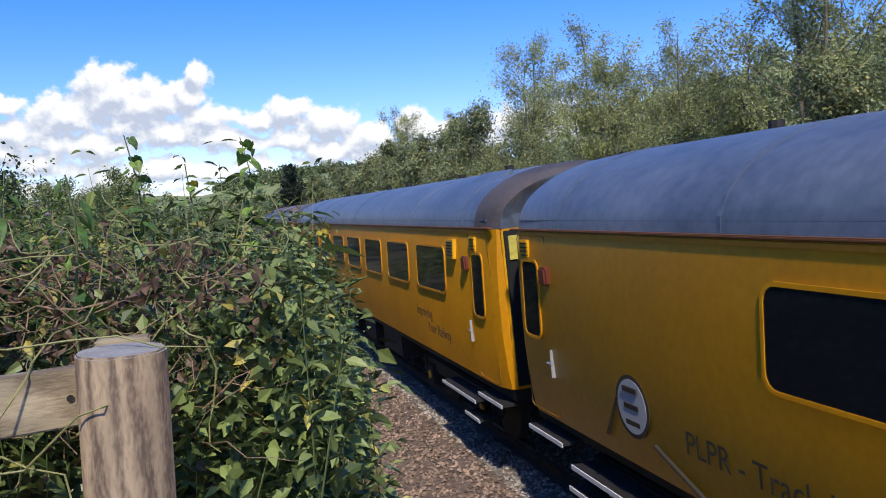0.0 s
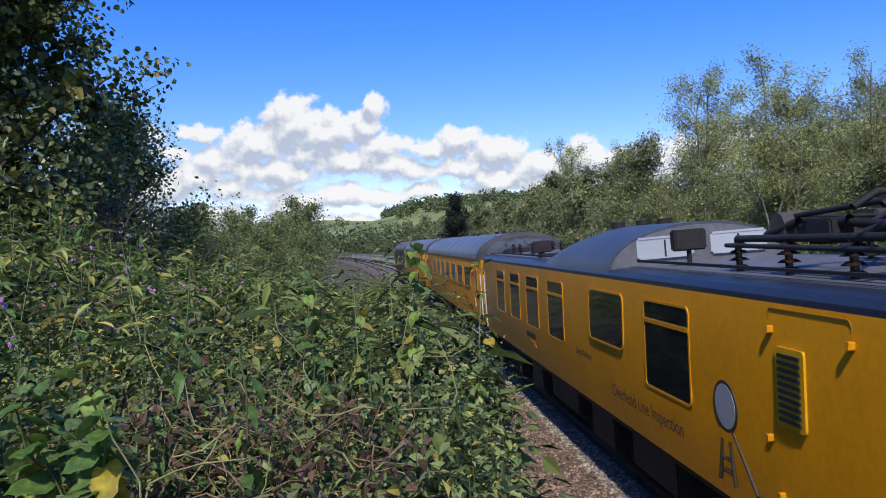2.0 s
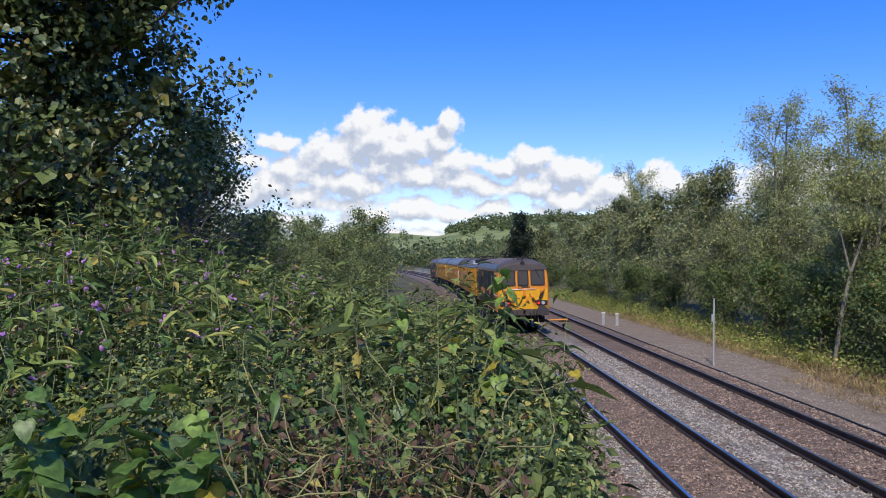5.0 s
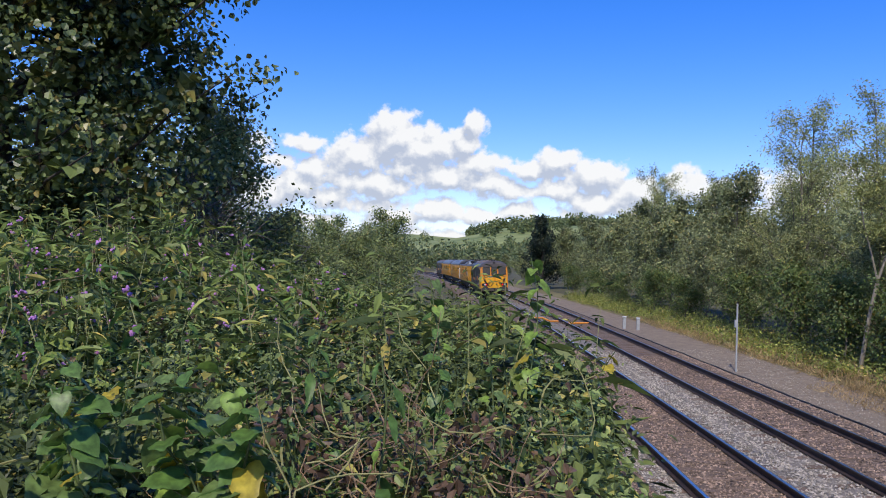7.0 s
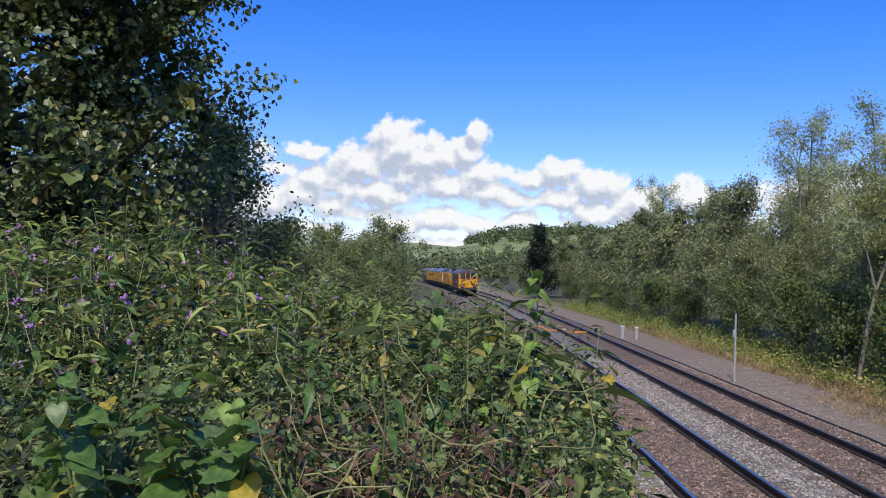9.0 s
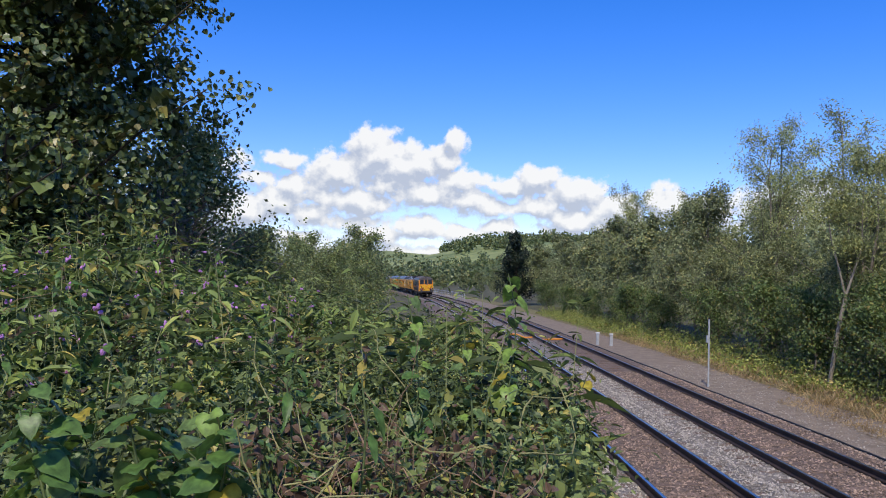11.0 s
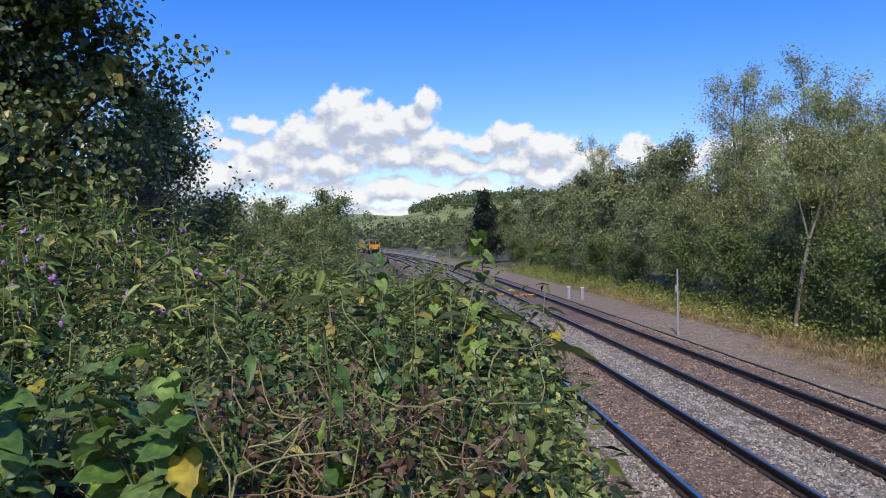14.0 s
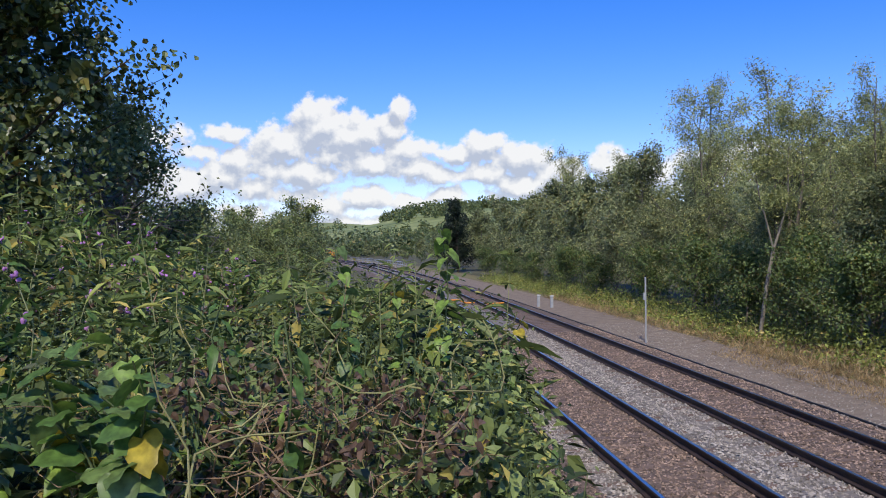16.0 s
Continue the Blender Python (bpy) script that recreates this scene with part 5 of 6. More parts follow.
        part("emblem", mesh_np("emblem", *tube([f(-0.16 + 0.09 * math.cos(k * 0.55), 0.018, 2.21 + 0.09 * math.sin(k * 0.55)) for k in range(12)], 0.012, 5), "lettering", True), None, c, "dark ring emblem")
        for s in (-1, 1):
            y0, y1 = sorted((e * (h + 0.0), e * (h + 0.07)))
            hl = part("lamp_housing", boxed(s * 0.92 - 0.27, s * 0.92 + 0.27, y0, y1, 1.28, 1.53, 0.02), "gear", c, "black lamp housing")
            part("headlight", drum(0.085, 0.03, 20, pose(s * 0.92 - 0.04 * e * s * s * (1 if s > 0 else 1), e * (h + 0.075), 1.405, 90)), "lens", hl, "round clear headlight")
            part("tail_light", drum(0.07, 0.03, 20, pose(s * 0.92 - s * 0.18, e * (h + 0.075), 1.405, 90)), "red_lens", hl, "round red tail light")
            bf = part("buffer", drum(0.13, 0.40, 16, pose(s * 0.865, e * (h + 0.23), 1.05, 90)), "gear", c)
            part("buffer_head", drum(0.255, 0.06, 32, pose(s * 0.865, e * (h + 0.44), 1.05, 90), bevel=0.0), "buffer", bf, "round grey buffer head")
            # air and jumper hoses
            for k, (xa, za, xb, zb, dip) in enumerate(((0.98, 2.02, 0.45, 1.72, 0.38), (0.90, 1.98, 0.40, 1.62, 0.34), (1.04, 2.06, 0.62, 1.55, 0.20))):
                n = 9
                pts = []
                for j in range(n):
                    w = j / (n - 1)
                    pts.append(f(s * (xa * (1 - w) + xb * w), 0.07 + 0.05 * math.sin(w * math.pi), za * (1 - w) + zb * w - dip * math.sin(w * math.pi)))
                rod(c, "jumper_hose", pts, 0.024, "hose", "black jumper hose")
            y0, y1 = sorted((e * h, e * (h + 0.13)))
            for x, z, w, hh in ((0.98, 2.04, 0.10, 0.16), (0.86, 1.98, 0.08, 0.18), (0.43, 1.70, 0.09, 0.12)):
                part("hose_socket", boxed(s * x - w / 2, s * x + w / 2, y0, y1, z - hh / 2, z + hh / 2, 0.02), "orange", c, "orange hose socket")
        n = 9
        rod(c, "jumper_hose", [f(0.05 - 0.75 * w, 0.08, 1.95 - 0.5 * w - 0.42 * math.sin(w * math.pi)) for w in [j / 8 for j in range(9)]], 0.022, "hose", "long black jumper cable")
        y0, y1 = sorted((e * h, e * (h + 0.12)))
        for x, z, w, hh in ((0.05, 1.92, 0.14, 0.34), (0.18, 1.58, 0.15, 0.18), (0.33, 1.85, 0.06, 0.14), (-0.5, 1.3, 0.03, 0.16), (0.52, 1.38, 0.03, 0.16)):
            part("front_fitting", boxed(x - w / 2, x + w / 2, y0, y1, z - hh / 2, z + hh / 2, 0.02), "orange", c, "orange fitting on the cab front")
        # top lamps, horn and headlight
        for x in (-0.16, 0.04):
            part("horn", drum(0.06, 0.22, 12, pose(x, e * (h - 0.45), 3.67, 90), 0.08), "gear", dome, "dark roof horn")
        rod(dome, "aerial", [(-0.35, e * (h - 0.7), 3.6), (-0.35, e * (h - 0.7), 3.78)], 0.03, "gear")
        part("marker_light", drum(0.11, 0.06, 20, pose(0.0, e * (h + 0.0), 3.40, 90)), "gear", dome, "round roof headlight")
        # coupling and brake gear below the beam
        y0, y1 = sorted((e * (h - 0.3), e * (h + 0.05)))
        part("buffer_beam", boxed(-1.25, 1.25, y0, y1, 0.78, 1.10, 0.03), "beam", c, "dusty grey buffer beam")
        rod(c, "drawhook", [f(0, 0.0, 0.98), f(0, 0.30, 0.96), f(0, 0.36, 1.06)], 0.05, "gear")
        for k in range(4):
            rod(c, "coupling_link", [f(0.03 * (-1) ** k, 0.30, 0.92 - 0.14 * k), f(-0.03 * (-1) ** k, 0.30, 0.78 - 0.14 * k)], 0.04, "gear")
        for x in (-0.55, -0.35, 0.3, 0.48, 0.62):
            rod(c, "brake_hose", [f(x, 0.02, 1.0), f(x, 0.20, 0.92), f(x + 0.04, 0.25, 0.65), f(x - 0.06, 0.12, 0.48)], 0.03, "gear")
        for s in (-1, 1):
            for z in (0.45, 0.72):
                part("cab_step", boxed(s * 1.18 - 0.12, s * 1.18 + 0.12, *sorted((e * (h - 1.3), e * (h - 0.8))), z, z + 0.03), "gear", c)
        for left in (True, False):
            fw = 1 if e > 0 else 1
            for y, w, z0, z1 in ((h - 1.33, 0.42, 1.95, 2.85), (h - 0.72, 0.52, 1.98, 2.82)):
                wd = loco_plate(c, "cab_window", e * y, (z0 + z1) / 2, w, z1 - z0, "seal", "cab side window", 0.05, left, 0.02, 0.03)
                part("pane", pane_mesh(w - 0.05, z1 - z0 - 0.05, 0.03, 0.010), "glass_cab", wd)
            loco_plate(c, "cab_door", e * (h - 1.33), 2.0, 0.60, 1.95, "seam", "cab door outline", 0.03, left, 0.006, 0.010)
            s = -1 if left else 1
            rod(c, "handrail", [(s * 1.36, e * (h - 0.98), 1.85), (s * 1.36, e * (h - 0.35), 1.82), (s * 1.30, e * (h - 0.05), 1.80)], 0.014, "white", "white cab handrail")
    for left in (True, False):
        louvre(c, -5.45, 2.35, 0.95, 0.90, left)
        loco_plate(c, "side_window", -4.75, 2.40, 0.40, 0.85, "glass", "dark side window", 0.03, left)
        louvre(c, -1.9, 2.15, 1.35, 1.25, left, 18)
        loco_plate(c, "side_window", 0.45, 2.35, 0.32, 0.95, "glass", "dark side window", 0.03, left)
        loco_plate(c, "nameplate", 2.2, 2.74, 0.80, 0.25, "seam", "cast nameplate with an orange rim", 0.02, left, 0.02)
        loco_plate(c, "nameplate_face", 2.2, 2.74, 0.72, 0.18, "pale_bronze", "", 0.02, left, 0.026)
        loco_plate(c, "side_window", 3.3, 2.62, 0.38, 0.28, "glass", "dark side window", 0.03, left)
        louvre(c, 4.6, 2.45, 0.95, 0.75, left)
        for y, z in ((-4.3, 1.35), (-3.6, 1.35), (-5.7, 1.5)):
            loco_plate(c, "label_plate", y, z, 0.10, 0.16, "pale_grey", "small pale data plate", 0.01, left)
    for left in (True, False):
        for y, z, w, hh in ((-3.05, 1.62, 0.07, 0.14), (-3.10, 1.40, 0.07, 0.20), (-3.95, 1.42, 0.06, 0.12), (-3.98, 1.22, 0.06, 0.22), (-5.98, 1.62, 0.16, 0.20), (-5.5, 1.20, 0.09, 0.16)):
            loco_plate(c, "side_latch", y, z, w, hh, "slat", "grey steel latch", 0.012, left, 0.03)
        for y in (-4.28, -2.60, 1.30, 3.05):
            loco_plate(c, "panel_seam", y, 2.0, 0.018, 1.95, "seal", "", 0.004, left, 0.006)
        for e in (-1, 1):
            s = -1 if left else 1
            for q in (1.02, 1.66):
                rod(c, "grab_rail", [(s * 1.355, e * (h - q), 1.15), (s * 1.355, e * (h - q), 1.95)], 0.011, "slat", "vertical grab rail beside the cab door")
            loco_plate(c, "warning_plate", e * (h - 1.04), 2.92, 0.10, 0.13, "notice", "small yellow warning plate", 0.01, left)
    # company name and number as plain bars
    for y, w in ((2.95, 0.55), (2.3, 0.32), (1.92, 0.2), (1.62, 0.24), (1.32, 0.2), (1.02, 0.26), (0.70, 0.22), (0.36, 0.26), (0.05, 0.2)):
        for q in (-0.3, 0.3):
            loco_plate(c, "name_bar", y + q * w, 1.78, w * 0.28, 0.30, "orange_letter", "orange company name as bars", 0.02)
    for k in range(5):
        loco_plate(c, "number_bar", -2.85 - k * 0.27, 1.90, 0.15, 0.40, "orange_letter", "orange number as bars", 0.06)
    part("underframe", boxed(-1.22, 1.22, -h + 0.3, h - 0.3, 0.80, 1.0, 0.02), "gear", c)
    for y, w in ((-0.9, 2.4), (1.6, 1.6)):
        for s in (-1, 1):
            part("battery_box", boxed(s * 0.85 - 0.38, s * 0.85 + 0.38, y - w / 2, y + w / 2, 0.32, 0.85, 0.04), "gear", c)
    for e in (-1, 1):
        bogie(c, e * 4.9, 2.7, 0.5)
    return c, h


rear_loco, LH = loco("locomotive", "dark blue locomotive with an orange and yellow cab")
front_loco, _ = loco("locomotive", "dark blue locomotive at the head of the train")
mentor, CH = test_coach()
plpr, _ = coach("carriage", "yellow track inspection carriage with a grey arched roof",
                [("PLPR - Track Inspection", 0.25, 5.55, 1.42, "lettering"), ("Digital Railway", 0.22, 1.2, 1.62, "lettering"), ("Improving", 0.26, -6.7, 1.62, "lettering"), ("Your Railway", 0.26, -7.4, 1.36, "lettering")])
roundel(plpr, 7.5, 1.60, 0.26)
for k in (-1, 0, 1):
    plate(plpr, "emblem_bar", 7.5, 1.60 + k * 0.14, 0.22, 0.045, "lettering", "dark bar on the emblem", 0.005, True, 0.016)
for a, b in (((7.75, 1.62), (8.0, 1.25)), ((7.2, 1.35), (6.6, 1.12))):
    rod(plpr, "emblem_leg", [(-side_x(1.5) - 0.003, a[0], a[1]), (-side_x(1.3) - 0.003, b[0], b[1])], 0.02, "lettering")
brand_bar(plpr, -3.3, 1.62)
saloon, _ = coach("carriage", "yellow measurement carriage with a grey arched roof", [("Improving", 0.22, -6.7, 1.62, "lettering"), ("Your Railway", 0.22, -7.4, 1.40, "lettering")])
TRAIN = [(rear_loco, LH + 0.47), (mentor, CH + 0.30), (plpr, CH + 0.30), (saloon, CH + 0.30), (front_loco, LH + 0.47)]


# ---- ballast stones and sleepers ----
def stones(n, u0, u1, y0, y1, size, seed):
    """Loose stones: small jittered octahedra lying on the bed; denser nearer by."""
    rng = np.random.default_rng(seed)
    y = y0 + (y1 - y0) * rng.random(n) ** 1.5
    u = rng.uniform(u0, u1, n)
    z = lift(u, y) + rng.uniform(-0.012, 0.018, n)
    c = np.stack([u + line_x(y)[0], y, z], 1)
    s = size * rng.uniform(0.5, 1.2, n)
    o = np.array([(1, 0, 0), (0, 1, 0), (-1, 0, 0), (0, -1, 0), (0, 0, 0.8), (0, 0, -0.8)], float)
    q = o[None] * rng.uniform(0.55, 1.15, (n, 6, 1)) + rng.normal(0, 0.18, (n, 6, 3))
    a = rng.uniform(0, 2 * np.pi, n)
    r = np.zeros((n, 3, 3))
    r[:, 0, 0], r[:, 0, 1], r[:, 1, 0], r[:, 1, 1], r[:, 2, 2] = np.cos(a), -np.sin(a), np.sin(a), np.cos(a), 1
    v = c[:, None] + np.einsum("nij,nkj->nki", r, q) * s[:, None, None]
    base = np.array([(0, 1, 4), (1, 2, 4), (2, 3, 4), (3, 0, 4)])
    f = (np.arange(n)[:, None, None] * 6 + base[None]).reshape(-1, 3)
    return v.reshape(-1, 3), f


def stuff(name, data, material, label, category):
    return tagged(new(name, mesh_np(name, *data, material)), label, category, kind="stuff")


stuff("ballast_stones", join([stones(15000, -2.9, -1.3, 2, 26, 0.036, 1), stones(14000, -0.70, 0.70, 5, 34, 0.036, 2), stones(12000, 2.75, 4.15, 6, 34, 0.036, 3), stones(9000, 4.25, 5.5, 8, 36, 0.036, 4)]),
      "stone_brown", "rust-brown ballast stones between the rails", "gravel")
stuff("ballast_stones", join([stones(5000, -1.3, -0.82, 3, 26, 0.038, 5), stones(18000, 0.82, 2.64, 5, 36, 0.038, 6), stones(9000, 5.6, 9.0, 9, 40, 0.03, 7)]),
      "stone_grey", "pale grey ballast stones between the tracks", "gravel")

bm = bmesh.new()
box(bm, -1.25, 1.25, -0.13, 0.13, -0.38, -0.180, 0.015)
sleeper_mesh = bpy.data.meshes.new("sleeper")
bm.to_mesh(sleeper_mesh)
bm.free()
sleeper_mesh.materials.append(M["sleeper"])
for far in (False, True):
    for k in range(125):
        s = part("sleeper", sleeper_mesh, None, tracks[far])
        s.matrix_basis = on_track(-4 + k * 0.70 + (0.3 if far else 0), far)

# lineside: marker post, white stubs, cable, far parapet
mk = tagged(new("marker_post"), "thin pale grey lineside post with a small box", "post")
part("pole", drum(0.035, 2.7, 12, pose(0, 0, 1.35)), "pale_grey", mk)
part("sensor_box", boxed(-0.10, -0.03, -0.05, 0.05, 1.75, 2.05, 0.01), "pale_grey", mk, "small grey box on the post")
part("cap", drum(0.045, 0.05, 12, pose(0, 0, 2.72)), "gear", mk)
mk.matrix_basis = pose(6.45, 31.9, float(lift(np.array([6.5]), np.array([31.9]))[0]) - 0.02)
for x, y in ((6.30, 52.0), (6.95, 51.0)):
    st = tagged(new("signal_stub"), "short white concrete stub beside the far track", "stub", "pair of stubs")
    part("stub", boxed(-0.09, 0.09, -0.09, 0.09, 0, 0.75, 0.02), "pale_grey", st)
    part("stub_cap", boxed(-0.12, 0.12, -0.12, 0.12, 0.75, 0.82, 0.02), "white", st)
    st.matrix_basis = pose(x, y, float(lift(np.array([x]), np.array([float(y)]))[0]) - 0.03)
rng_c = np.random.default_rng(9)
cy = np.arange(4, 80, 0.6)
cu = 5.75 + np.cumsum(rng_c.normal(0, 0.015, len(cy)))
cv = np.stack([cu + line_x(cy)[0], cy, lift(cu, cy) + 0.03 + np.abs(rng_c.normal(0, 0.01, len(cy)))], 1)
tagged(new("cable", mesh_np("cable", *tube(cv, 0.028, 6), "black", True)), "black cable lying on the gravel beside the track", "cable")
for y in (51.3, 53.2):
    cx = np.linspace(0.95, 2.55, 7) if y > 52 else np.linspace(2.75, 4.2, 7)
    tagged(new("conduit", mesh_np("conduit", *tube(np.stack([cx + line_x(y)[0], np.full(7, y), lift(cx, np.full(7, y)) + 0.06], 1), 0.05, 8), "orange", True)), "orange plastic conduit lying across the ballast", "conduit", "orange conduits")
fence_far = tagged(new("lineside_fence"), "pale metal fence beside the line at the bend", "fence")
for k in range(40):
    y = 150 + k * 2.6
    x = float(line_x(y)[0]) + 7.4
    part("fence_post", boxed(x - 0.05, x + 0.05, y - 0.05, y + 0.05, -0.5, 0.75), "pale_grey", fence_far)
for z in (0.15, 0.65):
    ys_f = np.arange(150, 252, 4.0)
    part("fence_rail", mesh_np("fence_rail", *tube(np.stack([line_x(ys_f)[0] + 7.35, ys_f, np.full(len(ys_f), z)], 1), 0.05, 5), "pale_grey", True), None, fence_far)


# ---- verge on the far side ----
def tufts(n, u0, u1, y0, y1, size, rng, h=0.35, up=0.0, droop=-1.5, aspect=0.08):
    u, y = rng.uniform(u0, u1, n), y0 + (y1 - y0) * rng.random(n) ** 1.4
    z = lift(u, y) + rng.uniform(0, 1, n) * h * np.clip(np.sin(u * 3 + y * 0.8) * 0.5 + 0.8, 0.2, 1.4)
    return leaves(np.stack([u + line_x(y)[0], y, z], 1), size, rng, up, aspect, 0.2, False, None, droop)


rv = np.random.default_rng(61)
stuff("verge_grass", join([tufts(12000, 8.7, 11.0, 8, 60, 0.26, rv, 0.20), tufts(5000, 7.4, 9.2, 8, 28, 0.18, rv, 0.10)]), "grass_dry", "dry straw-coloured grass on the verge", "grass")
stuff("bramble_strip", join([tufts(30000, 9.5, 13.2, 10, 95, 0.15, rv, 0.70, 0.4, 0.2, 0.5), tufts(6000, 9.2, 10.6, 30, 90, 0.14, rv, 0.5, 0.4, 0.2, 0.5)]), "leaf_verge", "yellow-green brambles at the foot of the trees", "brambles")
stuff("bank_grass", join([tufts(9000, -4.3, -2.7, 2.0, 24, 0.22, rv, 0.18)]), "grass_green", "coarse green grass on the slope above the ballast", "grass")


# ---- hedge ----
def hedge_top(x, y):
    """Height of the hedge's upper surface."""
    x, y = np.asarray(x, float), np.asarray(y, float)
    base = np.interp(y, [0.8, 1.4, 3, 6, 10, 18, 28], [3.14, 3.22, 3.17, 3.12, 2.97, 2.4, 1.5])
    left = np.clip((-x - 5.4) / 1.6, 0, 1) * np.clip((y - 1.8) / 3, 0, 1) * 0.46
    edge = np.interp(y, [0, 1.5, 2.1, 2.6, 3.2, 6, 12, 25], [-4.52, -4.52, -4.44, -4.30, -4.30, -4.42, -4.50, -4.60])
    fall = np.clip((x - edge) / np.interp(y, [1, 4, 10], [0.30, 0.40, 0.6]), 0, 1)
    ground = lift(x - line_x(y)[0], y)
    return (base + left) * (1 - fall ** 2.2) + (ground + 0.1) * fall ** 2.2


def bumps(x, y, seed):
    return np.array([noise.noise((a * 1.6, b * 1.6, seed)) + 0.55 * noise.noise((a * 4.3, b * 4.3, seed + 3)) for a, b in zip(x, y)])


def stalks(n, x0, x1, y0, y1, seed, pairs, leaf, reach, rise=(0.0, 0.15), rich=True, aspect=0.5, bias=1.0, pitch=0.045):
    """Upright stalks with leaves in pairs, as nettles and balsam carry them. Returns leaves and stems."""
    rng = np.random.default_rng(seed)
    x, y = rng.uniform(x0, x1, n), y0 + (y1 - y0) * rng.random(n) ** bias
    top = hedge_top(x, y) + bumps(x, y, 2.0) * np.interp(-x, [4.7, 5.2, 6.2], [0.15, 0.19, 0.34]) + rng.uniform(*rise, n)
    lean = rng.normal(0, 0.16, (n, 2))
    keep = top > lift(x - line_x(y)[0], y) + 0.2
    x, y, top, lean = x[keep], y[keep], top[keep], lean[keep]
    n = len(x)
    k = np.tile(np.arange(pairs), (n, 1))
    down = (k + rng.random((n, pairs)) * 0.6) * pitch
    spin = rng.uniform(0, 2 * np.pi, (n, 1)) + k * 1.57 + rng.normal(0, 0.35, (n, pairs))
    cs, ts, ns = [], [], []
    for flip in (0, np.pi):
        a = spin + flip
        ax = np.stack([np.cos(a), np.sin(a), rng.normal(-0.25, 0.35, a.shape)], -1)
        c = np.stack([x[:, None] - lean[:, :1] * down + ax[..., 0] * 0.01, y[:, None] - lean[:, 1:] * down + ax[..., 1] * 0.01, top[:, None] - down], -1)
        cs.append(c.reshape(-1, 3))
        ts.append(ax.reshape(-1, 3))
    c, t = np.concatenate(cs), np.concatenate(ts)
    m = len(c)
    t /= np.linalg.norm(t, axis=1)[:, None]
    up = np.array([0, 0, 1.0]) + rng.normal(0, 0.45, (m, 3))
    nr = up - t * (up * t).sum(1)[:, None]
    nr /= np.linalg.norm(nr, axis=1)[:, None]
    w = np.cross(nr, t)
    young = np.clip(np.concatenate([down.ravel()] * 2) / (pitch * 4), 0.35, 1)
    s = leaf * rng.uniform(0.6, 1.25, m) * young
    if rich:
        p = np.array([(0, 0, 0), (0.28, 0.40, 1), (0.62, 0.32, 0.8), (1.0, 0, -0.9), (0.62, -0.32, 0.8), (0.28, -0.40, 1), (0.45, 0, 0.1)])
        base = np.array([(0, 6, 1), (1, 6, 2), (2, 6, 3), (3, 6, 4), (4, 6, 5), (5, 6, 0)])
    else:
        p = np.array([(0, 0, 0), (0.42, 0.45, 0.8), (1, 0, -0.6), (0.42, -0.45, 0.8)])
        base = np.array([(0, 1, 2), (0, 2, 3)])
    v = c[:, None] + s[:, None, None] * (t[:, None] * p[None, :, :1] * reach + w[:, None] * p[None, :, 1:2] * aspect * 1.5 + nr[:, None] * p[None, :, 2:] * 0.10)
    f = (np.arange(m)[:, None, None] * len(p) + base[None]).reshape(-1, 3)
    stems = [tube([(a - l0 * pitch, b - l1 * pitch, z - pitch), (a - l0 * pairs * pitch, b - l1 * pairs * pitch, z - pairs * pitch * 1.1)], 0.0008, 4, 0.0012 + 0.016 * leaf) for a, b, z, (l0, l1) in zip(x[:700], y[:700], top[:700], lean[:700])]
    return (v.reshape(-1, 3), f), stems


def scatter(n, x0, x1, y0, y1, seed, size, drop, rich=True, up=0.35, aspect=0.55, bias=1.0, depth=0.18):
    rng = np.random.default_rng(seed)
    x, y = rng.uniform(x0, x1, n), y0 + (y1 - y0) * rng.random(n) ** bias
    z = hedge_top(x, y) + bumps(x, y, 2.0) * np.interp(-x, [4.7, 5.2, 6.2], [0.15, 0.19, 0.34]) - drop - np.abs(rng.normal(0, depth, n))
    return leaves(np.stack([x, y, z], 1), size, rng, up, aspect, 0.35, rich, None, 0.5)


near_l, near_s = stalks(2400, -6.6, -4.15, 1.12, 3.6, 71, 8, 0.046, 1.05, (-0.14, 0.12), True, 0.42)
mid_l, mid_s = stalks(1500, -10.5, -4.2, 2.6, 9.0, 72, 9, 0.15, 1.15, (-0.22, 0.36), True, 0.24, 1.2, 0.075)
low_l, _ = stalks(1500, -10.5, -3.9, 2.8, 9.0, 79, 8, 0.095, 1.1, (-0.30, 0.05), False, 0.42, 1.2, 0.06)
far_l, _ = stalks(2600, -13, -3.8, 8.5, 27, 73, 8, 0.13, 1.0, (-0.15, 0.3), False, 0.5, 1.2, 0.09)
stuff("hedge", join([near_l, scatter(9000, -6.8, -4.2, 1.1, 3.8, 74, 0.036, 0.06, False)]), "leaf_hedge", "dense hedge of nettles and brambles on the bank", "hedge")
stuff("hedge", mid_l, "leaf_balsam", "tall green balsam with long narrow leaves covering the bank", "hedge")
stuff("hedge", join([low_l, scatter(9000, -11, -4.1, 3.4, 9.5, 75, 0.065, 0.14, False)]), "leaf_hedge", "nettles growing between the balsam plants", "hedge")
stuff("hedge", join([far_l, scatter(9000, -13, -3.8, 9, 27, 76, 0.10, 0.05, False)]), "leaf_hedge", "green brambles along the edge of the bank", "hedge")
stuff("hedge_stems", join(near_s), "stem", "thin green stalks of the hedge plants", "stems")
stuff("hedge_stems", join(mid_s), "stem_pale", "pale straw-green balsam stalks", "stems")
